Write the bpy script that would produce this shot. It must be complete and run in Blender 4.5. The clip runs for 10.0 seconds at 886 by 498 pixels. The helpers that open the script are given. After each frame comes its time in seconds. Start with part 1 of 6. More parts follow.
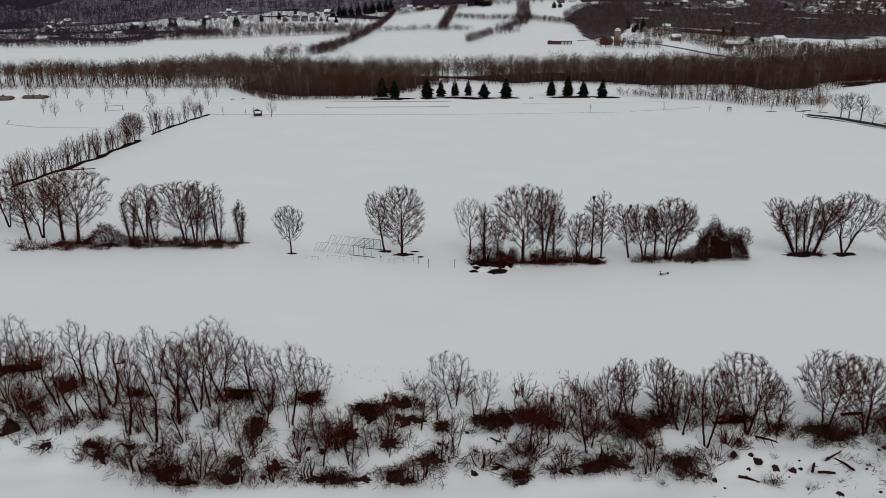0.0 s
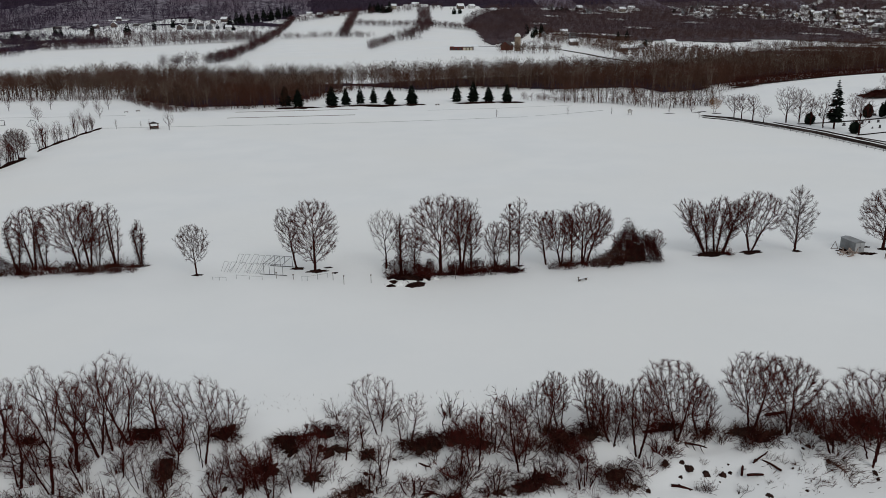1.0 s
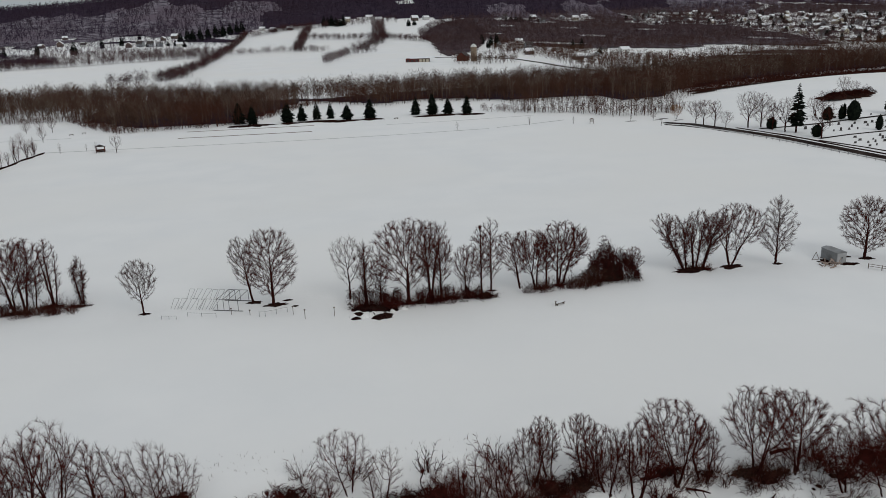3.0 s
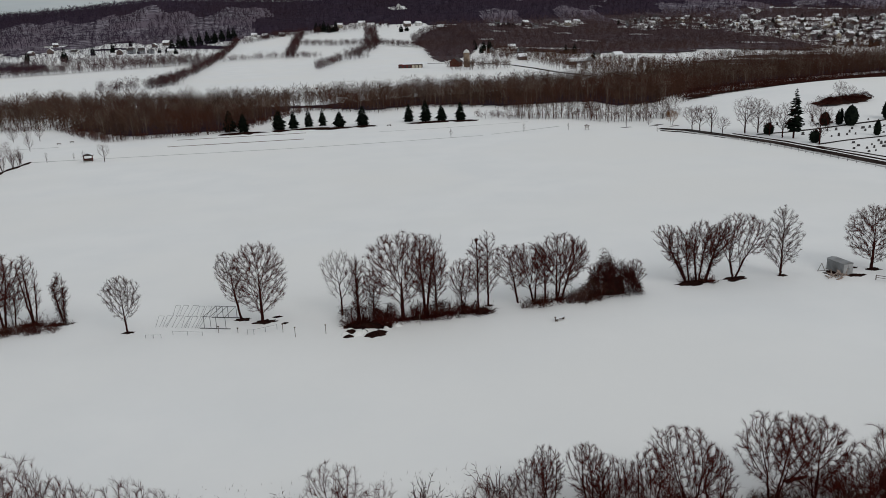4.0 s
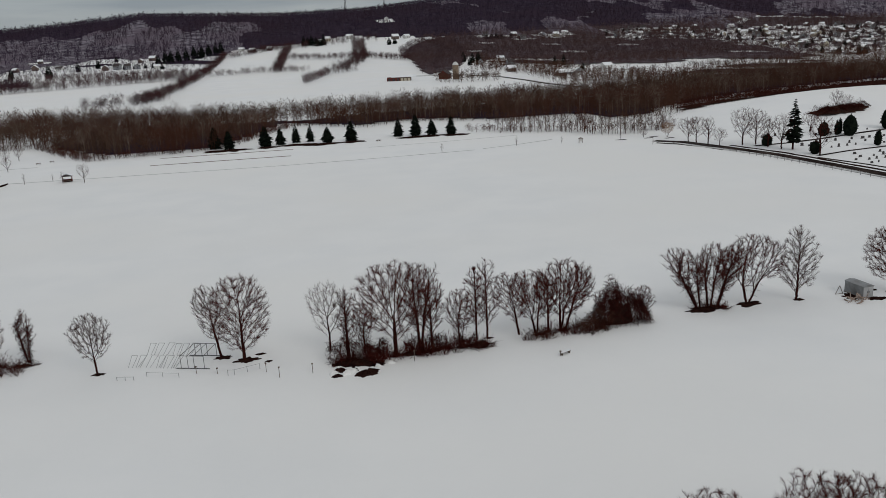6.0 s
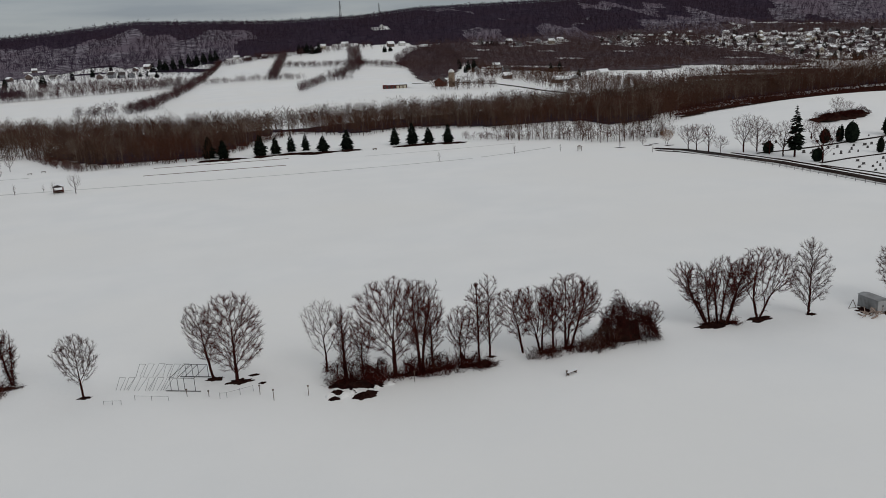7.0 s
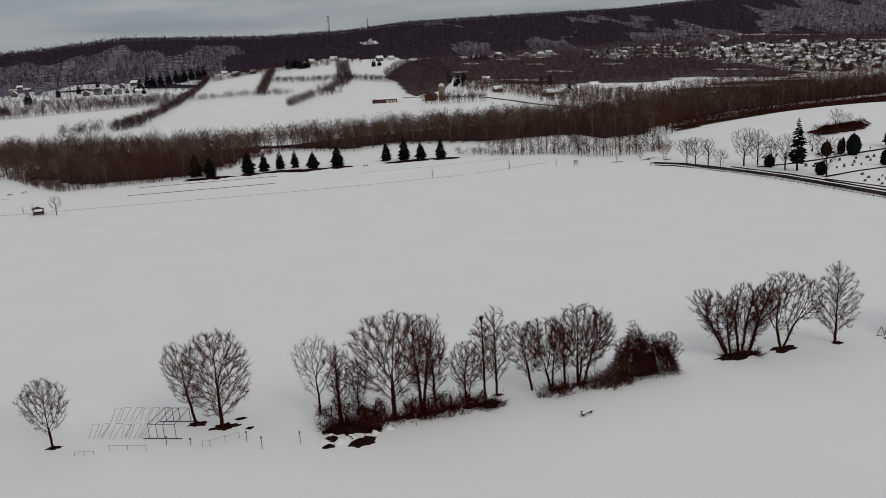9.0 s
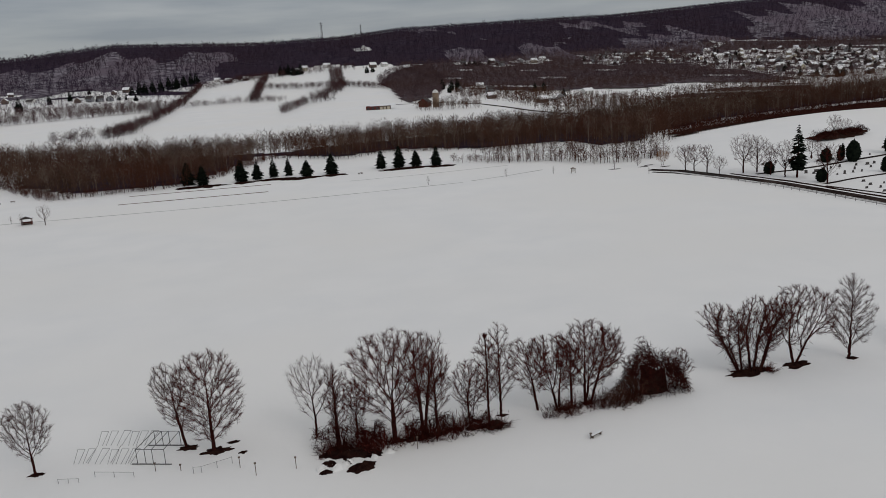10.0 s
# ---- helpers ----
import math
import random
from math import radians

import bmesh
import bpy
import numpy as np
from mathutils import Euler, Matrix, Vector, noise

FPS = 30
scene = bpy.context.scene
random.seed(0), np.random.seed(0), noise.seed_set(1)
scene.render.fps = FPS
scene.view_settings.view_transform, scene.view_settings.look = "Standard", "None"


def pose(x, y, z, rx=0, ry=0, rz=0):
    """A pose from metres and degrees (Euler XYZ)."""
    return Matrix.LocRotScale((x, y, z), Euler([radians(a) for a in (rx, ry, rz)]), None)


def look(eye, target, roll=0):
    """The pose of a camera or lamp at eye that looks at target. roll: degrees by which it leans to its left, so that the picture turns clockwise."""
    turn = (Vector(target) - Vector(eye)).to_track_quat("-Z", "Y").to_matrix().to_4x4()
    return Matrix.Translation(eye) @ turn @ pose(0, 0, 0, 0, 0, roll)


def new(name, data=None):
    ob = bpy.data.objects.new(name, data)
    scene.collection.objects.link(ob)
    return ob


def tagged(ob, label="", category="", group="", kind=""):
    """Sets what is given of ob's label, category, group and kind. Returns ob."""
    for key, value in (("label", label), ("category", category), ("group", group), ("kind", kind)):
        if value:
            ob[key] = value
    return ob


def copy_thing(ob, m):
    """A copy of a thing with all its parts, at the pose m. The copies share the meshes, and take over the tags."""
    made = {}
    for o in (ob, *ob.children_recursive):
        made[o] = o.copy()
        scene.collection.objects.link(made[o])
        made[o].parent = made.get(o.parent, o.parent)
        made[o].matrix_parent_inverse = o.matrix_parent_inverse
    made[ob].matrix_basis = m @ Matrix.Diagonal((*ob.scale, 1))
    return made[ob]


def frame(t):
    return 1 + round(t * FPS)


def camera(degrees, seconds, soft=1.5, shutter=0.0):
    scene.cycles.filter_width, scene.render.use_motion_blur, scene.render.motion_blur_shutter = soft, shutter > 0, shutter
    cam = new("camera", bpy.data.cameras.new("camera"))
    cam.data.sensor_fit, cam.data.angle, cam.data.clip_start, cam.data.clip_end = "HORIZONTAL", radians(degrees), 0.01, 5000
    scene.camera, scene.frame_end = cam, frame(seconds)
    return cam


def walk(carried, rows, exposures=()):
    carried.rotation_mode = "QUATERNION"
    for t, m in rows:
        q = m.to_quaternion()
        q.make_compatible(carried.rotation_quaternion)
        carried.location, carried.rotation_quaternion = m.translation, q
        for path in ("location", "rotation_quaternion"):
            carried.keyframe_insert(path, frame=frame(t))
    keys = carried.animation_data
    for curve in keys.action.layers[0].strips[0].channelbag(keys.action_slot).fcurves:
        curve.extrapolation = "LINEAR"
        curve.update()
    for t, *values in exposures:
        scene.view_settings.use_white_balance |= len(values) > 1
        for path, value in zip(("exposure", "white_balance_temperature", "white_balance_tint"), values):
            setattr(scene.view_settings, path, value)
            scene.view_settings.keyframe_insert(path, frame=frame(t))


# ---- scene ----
cam = camera(59.4, 10.0, soft=0.8)
PATH = [
    (0, (1.345, -10.561, 43.037), (1.355, -8.652, 42.442), -0.5),
    (0.5, (0.779, -8.573, 43.049), (0.947, -6.669, 42.46), -0.5),
    (1, (0.488, -6.498, 43.071), (0.73, -4.6, 42.488), -0.8),
    (1.5, (0.401, -4.374, 43.097), (0.692, -2.481, 42.52), -1.1),
    (2, (0.457, -2.169, 43.097), (0.77, -0.279, 42.521), -1.4),
    (2.5, (0.62, 0.051, 43.091), (0.947, 1.941, 42.524), -1.7),
    (3, (0.893, 2.284, 43.111), (1.233, 4.174, 42.552), -2.0),
    (3.2, (1.013, 3.18, 43.12), (1.357, 5.071, 42.565), -2.0),
    (4.5, (1.865, 9.044, 43.281), (2.229, 10.934, 42.738), -2.4),
    (5, (2.172, 11.243, 43.309), (2.541, 13.134, 42.773), -2.6),
    (5.5, (2.464, 13.412, 43.395), (2.84, 15.304, 42.867), -2.7),
    (7, (3.047, 20.105, 43.615), (3.441, 21.999, 43.112), -3.0),
    (7.5, (3.202, 22.358, 43.691), (3.602, 24.254, 43.195), -3.1),
    (8, (3.372, 24.538, 43.727), (3.779, 26.434, 43.239), -3.3),
    (8.5, (3.447, 26.723, 43.732), (3.86, 28.62, 43.252), -3.3),
    (9, (3.479, 28.889, 43.752), (3.901, 30.786, 43.28), -3.4),
    (9.5, (3.488, 31.071, 43.796), (3.918, 32.968, 43.331), -3.5),
    (10, (3.495, 33.265, 43.863), (3.935, 35.162, 43.405), -3.5),
]
walk(cam, [(t, look(eye, target, roll)) for t, eye, target, roll in PATH], exposures=[(0.0, 0.11, 6380, 10), (3.0, 0.09, 6430, 10), (6.0, 0.03, 6500, 10.5), (10.0, -0.03, 6600, 13)])

# ---- world and light: a bright overcast winter day ----
world = bpy.data.worlds.new("overcast_sky")
scene.world = world
world.use_nodes = True
wn, wl = world.node_tree.nodes, world.node_tree.links
wn.clear()
SUN_ELEV, SUN_ROT = radians(38), radians(150)
w_out = wn.new("ShaderNodeOutputWorld")
w_bg = wn.new("ShaderNodeBackground")
w_sky = wn.new("ShaderNodeTexSky")
w_sky.sky_type, w_sky.sun_disc = "NISHITA", False
w_sky.sun_elevation, w_sky.sun_rotation = SUN_ELEV, SUN_ROT
w_co = wn.new("ShaderNodeTexCoord")
w_sep = wn.new("ShaderNodeSeparateXYZ")
wl.new(w_co.outputs["Generated"], w_sep.inputs[0])
w_ramp = wn.new("ShaderNodeValToRGB")          # cloud cover: darker towards the horizon
w_ramp.color_ramp.elements[0].position, w_ramp.color_ramp.elements[0].color = 0.0, (3.5, 3.85, 4.15, 1)
w_ramp.color_ramp.elements[1].position, w_ramp.color_ramp.elements[1].color = 0.7, (7.8, 7.85, 7.8, 1)
wl.new(w_sep.outputs["Z"], w_ramp.inputs[0])
w_map = wn.new("ShaderNodeMapping")
w_map.inputs["Scale"].default_value = (3.0, 3.0, 26.0)
w_noise = wn.new("ShaderNodeTexNoise")
w_noise.inputs["Scale"].default_value, w_noise.inputs["Detail"].default_value = 1.3, 5
wl.new(w_co.outputs["Generated"], w_map.inputs[0])
wl.new(w_map.outputs[0], w_noise.inputs["Vector"])
w_cr = wn.new("ShaderNodeValToRGB")
w_cr.color_ramp.elements[0].position, w_cr.color_ramp.elements[0].color = 0.36, (0.74, 0.78, 0.83, 1)
w_cr.color_ramp.elements[1].position, w_cr.color_ramp.elements[1].color = 0.66, (1.12, 1.12, 1.10, 1)
wl.new(w_noise.outputs["Fac"], w_cr.inputs[0])
w_mul = wn.new("ShaderNodeMix")
w_mul.data_type, w_mul.blend_type = "RGBA", "MULTIPLY"
w_mul.inputs["Factor"].default_value = 1.0
wl.new(w_ramp.outputs["Color"], w_mul.inputs[6])
wl.new(w_cr.outputs["Color"], w_mul.inputs[7])
w_mix = wn.new("ShaderNodeMix")
w_mix.data_type = "RGBA"
w_mix.inputs["Factor"].default_value = 0.9
wl.new(w_sky.outputs[0], w_mix.inputs[6])
wl.new(w_mul.outputs[2], w_mix.inputs[7])
wl.new(w_mix.outputs[2], w_bg.inputs["Color"])
w_bg.inputs["Strength"].default_value = 0.078
wl.new(w_bg.outputs[0], w_out.inputs[0])

sun = new("sun", bpy.data.lights.new("sun", "SUN"))
sun.data.energy, sun.data.angle, sun.data.color = 0.6, radians(25), (1.0, 0.96, 0.9)
sun.rotation_euler = (radians(90) - SUN_ELEV, 0, radians(180) - SUN_ROT)


# ---- materials ----
def material(name, c1, c2, scale, rough=0.85, bump=0.0, bump_scale=None, c3=None, big=0.05, metal=0.0, spec=0.3):
    """Two colours mixed by fine grain, a third by broad patches, and a fine relief, in object space (metres)."""
    m = bpy.data.materials.new(name)
    m.use_nodes = True
    n, l = m.node_tree.nodes, m.node_tree.links
    b = n["Principled BSDF"]
    b.inputs["Roughness"].default_value, b.inputs["Metallic"].default_value = rough, metal
    b.inputs["Specular IOR Level"].default_value = spec
    geo = n.new("ShaderNodeNewGeometry")
    t = n.new("ShaderNodeTexNoise")
    t.inputs["Scale"].default_value, t.inputs["Detail"].default_value = scale, 4
    l.new(geo.outputs["Position"], t.inputs["Vector"])
    r = n.new("ShaderNodeValToRGB")
    r.color_ramp.elements[0].position, r.color_ramp.elements[0].color = 0.35, (*c1, 1)
    r.color_ramp.elements[1].position, r.color_ramp.elements[1].color = 0.65, (*c2, 1)
    l.new(t.outputs["Fac"], r.inputs[0])
    out = r.outputs["Color"]
    if c3:
        t3 = n.new("ShaderNodeTexNoise")
        t3.inputs["Scale"].default_value, t3.inputs["Detail"].default_value = big, 3
        l.new(geo.outputs["Position"], t3.inputs["Vector"])
        f = n.new("ShaderNodeMapRange")
        f.inputs["From Min"].default_value, f.inputs["From Max"].default_value = 0.42, 0.62
        l.new(t3.outputs["Fac"], f.inputs["Value"])
        x = n.new("ShaderNodeMix")
        x.data_type = "RGBA"
        l.new(f.outputs[0], x.inputs["Factor"])
        l.new(out, x.inputs[6])
        x.inputs[7].default_value = (*c3, 1)
        out = x.outputs[2]
    l.new(out, b.inputs["Base Color"])
    if bump:
        tb = n.new("ShaderNodeTexNoise")
        tb.inputs["Scale"].default_value, tb.inputs["Detail"].default_value = bump_scale or scale, 6
        l.new(geo.outputs["Position"], tb.inputs["Vector"])
        bp = n.new("ShaderNodeBump")
        bp.inputs["Strength"].default_value, bp.inputs["Distance"].default_value = 1.0, bump
        l.new(tb.outputs["Fac"], bp.inputs["Height"])
        l.new(bp.outputs[0], b.inputs["Normal"])
    return m


M_SNOW = material("snow", (0.775, 0.785, 0.785), (0.815, 0.82, 0.815), 0.06, 0.7, 0.05, 0.5, (0.80, 0.80, 0.785), 0.012)
M_ROOFSNOW = material("roof_snow", (0.74, 0.76, 0.78), (0.82, 0.83, 0.84), 0.4, 0.7, 0.03, 1.5)
M_BARK = material("bark", (0.018, 0.0045, 0.0040), (0.050, 0.0145, 0.012), 2.5, 0.95, 0.02, 9, spec=0.0)
M_TWIG = material("twigs", (0.036, 0.0065, 0.0055), (0.092, 0.0215, 0.017), 1.2, 0.95, spec=0.0)
M_TWIGPALE = material("pale_twigs", (0.052, 0.027, 0.025), (0.112, 0.068, 0.061), 1.2, 0.95, spec=0.0)
M_VINE = material("vine", (0.021, 0.0052, 0.0045), (0.058, 0.016, 0.0125), 1.5, 0.95, spec=0.0)
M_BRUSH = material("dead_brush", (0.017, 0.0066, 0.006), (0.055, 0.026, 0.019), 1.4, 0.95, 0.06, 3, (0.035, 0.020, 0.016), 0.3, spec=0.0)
M_REDTWIG = material("red_twigs", (0.040, 0.014, 0.011), (0.105, 0.042, 0.030), 1.1, 0.95, spec=0.0)
M_SOIL = material("bare_soil", (0.010, 0.004, 0.004), (0.028, 0.013, 0.010), 1.2, 0.95, 0.05, 3, spec=0.0)
M_GRASS = material("dry_grass", (0.12, 0.095, 0.075), (0.26, 0.21, 0.17), 1.5, 0.95, 0.03, 6, spec=0.0)
M_NEEDLE = material("needles", (0.004, 0.006, 0.005), (0.012, 0.016, 0.011), 0.9, 0.9, spec=0.0)
M_WOODS = material("woods", (0.042, 0.024, 0.018), (0.110, 0.066, 0.046), 0.12, 0.95, c3=(0.072, 0.030, 0.020), big=0.018, spec=0.0)
# purple-blue tint of the far woods and their floor: distance haze in the colour
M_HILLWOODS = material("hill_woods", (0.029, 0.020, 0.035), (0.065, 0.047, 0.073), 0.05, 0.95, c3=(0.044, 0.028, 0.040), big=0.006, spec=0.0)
# dark floor of the woods: tree shade on snow, put into the colour
M_SHADEFLOOR = material("shaded_woods_floor", (0.025, 0.018, 0.028), (0.053, 0.041, 0.057), 0.09, 0.95, c3=(0.040, 0.028, 0.040), big=0.02, spec=0.0)
# snow greyed in its colour for the shade between the trunks
M_SHADEDSNOW = material("shaded_snow", (0.052, 0.041, 0.056), (0.23, 0.21, 0.24), 0.075, 0.9, c3=(0.14, 0.115, 0.14), big=0.011, spec=0.0)
# paler floor for the lower woods, its tree shade likewise in the colour
M_SHADEFLOORPALE = material("pale_shaded_floor", (0.046, 0.034, 0.040), (0.13, 0.108, 0.12), 0.10, 0.95, c3=(0.085, 0.064, 0.066), big=0.02, spec=0.0)
M_MIDWOODS = material("mixed_woods", (0.058, 0.036, 0.039), (0.118, 0.078, 0.083), 0.06, 0.95, c3=(0.084, 0.050, 0.046), big=0.008, spec=0.0)
M_HEDGE = material("hedge_twigs", (0.034, 0.018, 0.019), (0.080, 0.046, 0.047), 0.09, 0.95, c3=(0.060, 0.025, 0.025), big=0.02, spec=0.0)
M_REDDARK = material("dark_red_scrub", (0.030, 0.0095, 0.008), (0.070, 0.025, 0.019), 0.3, 0.95, spec=0.0)
M_PALEWOOD = material("pale_bark", (0.10, 0.072, 0.058), (0.19, 0.145, 0.12), 0.15, 0.95, spec=0.0)
M_BROWN = material("brown_canes", (0.042, 0.0165, 0.0125), (0.095, 0.044, 0.031), 1.3, 0.95, spec=0.0)
M_ASPHALT = material("asphalt", (0.014, 0.010, 0.009), (0.034, 0.026, 0.024), 0.6, 0.95, 0.01, 8, (0.05, 0.038, 0.034), 0.15, spec=0.0)
M_TRACK = material("trodden_track", (0.30, 0.295, 0.29), (0.50, 0.50, 0.50), 0.5, 0.9)
M_SLUSH = material("ploughed_snow", (0.42, 0.41, 0.40), (0.66, 0.66, 0.66), 0.5, 0.8, 0.08, 1.2)
M_STEEL = material("galvanised_steel", (0.26, 0.27, 0.275), (0.36, 0.37, 0.375), 1.2, 0.5, c3=(0.22, 0.22, 0.22), big=0.6, metal=0.35)
M_STEELDARK = material("grey_door_steel", (0.36, 0.36, 0.36), (0.44, 0.44, 0.44), 1.2, 0.55, metal=0.2)
M_PIPE = material("grey_pipe", (0.055, 0.055, 0.058), (0.12, 0.12, 0.12), 2.0, 0.6, metal=0.2)
M_PALEPIPE = material("frosted_pipe", (0.24, 0.24, 0.245), (0.40, 0.40, 0.40), 2.0, 0.6, metal=0.1)
M_WOOD = material("weathered_wood", (0.085, 0.062, 0.050), (0.17, 0.13, 0.105), 1.6, 0.9, 0.01, 8)
M_REDWOOD = material("red_painted_wood", (0.085, 0.018, 0.014), (0.14, 0.034, 0.026), 0.8, 0.85)
M_CONCRETE = material("silo_concrete", (0.20, 0.145, 0.10), (0.30, 0.225, 0.165), 0.4, 0.9)
M_WALLS = [material("white_siding", (0.52, 0.52, 0.50), (0.64, 0.63, 0.61), 0.3, 0.8),
           material("grey_siding", (0.20, 0.21, 0.22), (0.28, 0.29, 0.30), 0.3, 0.8),
           material("cream_siding", (0.42, 0.38, 0.29), (0.52, 0.47, 0.37), 0.3, 0.8),
           material("brown_siding", (0.085, 0.060, 0.050), (0.14, 0.10, 0.085), 0.3, 0.85)]
M_SHINGLE = material("dark_shingle", (0.040, 0.032, 0.032), (0.075, 0.060, 0.058), 0.8, 0.9)
M_GLASS = material("dark_window_glass", (0.02, 0.022, 0.026), (0.035, 0.038, 0.042), 0.5, 0.12, spec=0.5)
M_STONE = material("grave_stone", (0.035, 0.031, 0.031), (0.085, 0.078, 0.076), 1.5, 0.8)
M_ORANGE = material("tawny_leaves", (0.16, 0.075, 0.030), (0.30, 0.15, 0.06), 1.0, 0.9)
M_REFUSE = material("broken_pale_wood", (0.22, 0.16, 0.13), (0.42, 0.34, 0.29), 2.5, 0.9)


# ---- tools ----
def sstep(a, b, v):
    s = np.clip((v - a) / (b - a), 0, 1)
    return s * s * (3 - 2 * s)


def terrain(x, y):
    """Height of the snow: flat field, foreground bank, valley, ridge and the cemetery's hill."""
    x, y = np.asarray(x, float), np.asarray(y, float)
    valley = np.interp(y, (480, 700, 900, 1060, 1250, 1450, 1600), (0, 1, 5, 13, 25, 42, 62))
    ridge = np.interp(x, (-2500, -900, -500, -390, -270, 30, 220, 360, 640, 930, 1240, 2500),
                      (75, 88, 104, 114, 125, 114, 118, 131, 136, 139, 157, 192))
    s = sstep(1500, 1920, y)
    z = valley * (1 - s) + ridge * s - 0.35 * ridge * sstep(2100, 3200, y)
    z = z + 12 * np.exp(-((x - 290) / 110) ** 2 - ((y - 345) / 60) ** 2) * sstep(150, 195, x)
    edge = 75 - 0.10 * np.clip(x, -20, 80) + 1.2 * np.sin(x * 0.35) + 0.8 * np.sin(x * 0.83 + 1)
    fall = sstep(0, 15, edge - y)
    z = z - 5.5 * fall
    rough = np.sin(x * 1.3 + 2 * np.sin(y * 0.6)) * np.sin(y * 1.1 + 1.5 * np.sin(x * 0.5)) + 0.6 * np.sin(x * 2.3 + y * 1.7)
    return z + 0.42 * rough * 4 * fall * (1 - fall) + 0.06 * rough * sstep(0, 0.6, fall)


def ground(x, y):
    return float(terrain(x, y))


class Buf:
    """Vertices and faces of one mesh in the making."""

    def __init__(self):
        self.v, self.f = [], []

    def tube(self, pts, radii, sides=4, close=True):
        base, k = len(self.v), len(pts)
        for i, p in enumerate(pts):
            d = pts[min(i + 1, k - 1)] - pts[max(i - 1, 0)]
            a = d.cross(Vector((0.31, 0.87, 0.38)))
            a = a.normalized() if a.length > 1e-6 else Vector((1, 0, 0))
            b = d.cross(a).normalized()
            if i == k - 1 and close:
                self.v.append(tuple(p))
                break
            for j in range(sides):
                w = 2 * math.pi * j / sides
                self.v.append(tuple(p + (a * math.cos(w) + b * math.sin(w)) * radii[i]))
        for i in range(k - 1):
            for j in range(sides):
                q = base + i * sides
                if i == k - 2 and close:
                    self.f.append((q + j, q + (j + 1) % sides, q + sides))
                else:
                    self.f.append((q + j, q + (j + 1) % sides, q + sides + (j + 1) % sides, q + sides + j))

    def ribbon(self, pts, w, rng):
        """A thin tapering twig: a flat sliver set at a random turn."""
        d = pts[-1] - pts[0]
        s = d.cross(Vector((rng.gauss(0, 1), rng.gauss(0, 1), rng.gauss(0, 1))))
        s = s.normalized() * w if s.length > 1e-6 else Vector((w, 0, 0))
        n = len(self.v)
        k = len(pts) - 1
        for i in range(k):
            f = 1 - 0.6 * i / k
            self.v += [tuple(pts[i] - s * f), tuple(pts[i] + s * f)]
        self.v.append(tuple(pts[k]))
        for i in range(k - 1):
            self.f.append((n + 2 * i, n + 2 * i + 1, n + 2 * i + 3, n + 2 * i + 2))
        self.f.append((n + 2 * k - 2, n + 2 * k - 1, n + 2 * k))

    def bar(self, a, b, r, sides=4):
        a, b = Vector(a), Vector(b)
        n = len(self.v)
        self.tube([a, b], [r, r], sides, close=False)
        self.f.append(tuple(range(n, n + sides))[::-1])
        self.f.append(tuple(range(n + sides, n + 2 * sides)))

    def box(self, x0, x1, y0, y1, z0, z1):
        n = len(self.v)
        self.v += [(x, y, z) for z in (z0, z1) for x, y in ((x0, y0), (x1, y0), (x1, y1), (x0, y1))]
        self.f += [tuple(n + i for i in q) for q in ((3, 2, 1, 0), (4, 5, 6, 7), (0, 1, 5, 4), (1, 2, 6, 5), (2, 3, 7, 6), (3, 0, 4, 7))]

    def prism(self, profile, y0, y1):
        """A closed outline in x and z, drawn out along y."""
        n, k = len(self.v), len(profile)
        self.v += [(x, y0, z) for x, z in profile] + [(x, y1, z) for x, z in profile]
        self.f += [tuple(range(n, n + k)), tuple(range(n + 2 * k - 1, n + k - 1, -1))]
        self.f += [(n + i, n + k + i, n + k + (i + 1) % k, n + (i + 1) % k) for i in range(k)]

    def mesh(self, name, mat, smooth=False):
        me = bpy.data.meshes.new(name)
        me.from_pydata(self.v, [], self.f)
        me.materials.append(mat)
        if smooth:
            me.polygons.foreach_set("use_smooth", [True] * len(me.polygons))
        me.update()
        return me


def part(name, buf, mat, parent=None, label="", smooth=False):
    ob = new(name, buf.mesh(name, mat, smooth))
    if parent:
        ob.parent = parent
    if label:
        tagged(ob, label)
    return ob


def thing(name, label, category, group="", kind=""):
    return tagged(new(name), label, category, group, kind)


def place(ob, x, y, turn=0.0, z=None, scale=1.0, sink=0.05):
    ob.matrix_basis = pose(x, y, (ground(x, y) - sink) if z is None else z, 0, 0, turn) @ Matrix.Scale(scale, 4)
    return ob


def at(x, y, turn=0.0, scale=1.0, sink=0.05, dz=0.0):
    return pose(x, y, ground(x, y) - sink + dz, 0, 0, turn) @ Matrix.Scale(scale, 4)


def clone(ob, m):
    """A copy that also takes the scale in m."""
    c = copy_thing(ob, m)
    c.matrix_basis = m
    return c


UP = Vector((0, 0, 1))


def wander(rng, amount):
    return Vector((rng.gauss(0, 1), rng.gauss(0, 1), rng.gauss(0, 1))) * amount


def turned(d, angle, azimuth):
    """d, bent away by an angle towards an azimuth round it."""
    a = d.cross(Vector((0.2, 0.1, 0.97))) if abs(d.z) < 0.95 else d.cross(Vector((1, 0, 0)))
    a.normalize()
    b = d.cross(a)
    return (d * math.cos(angle) + (a * math.cos(azimuth) + b * math.sin(azimuth)) * math.sin(angle)).normalized()


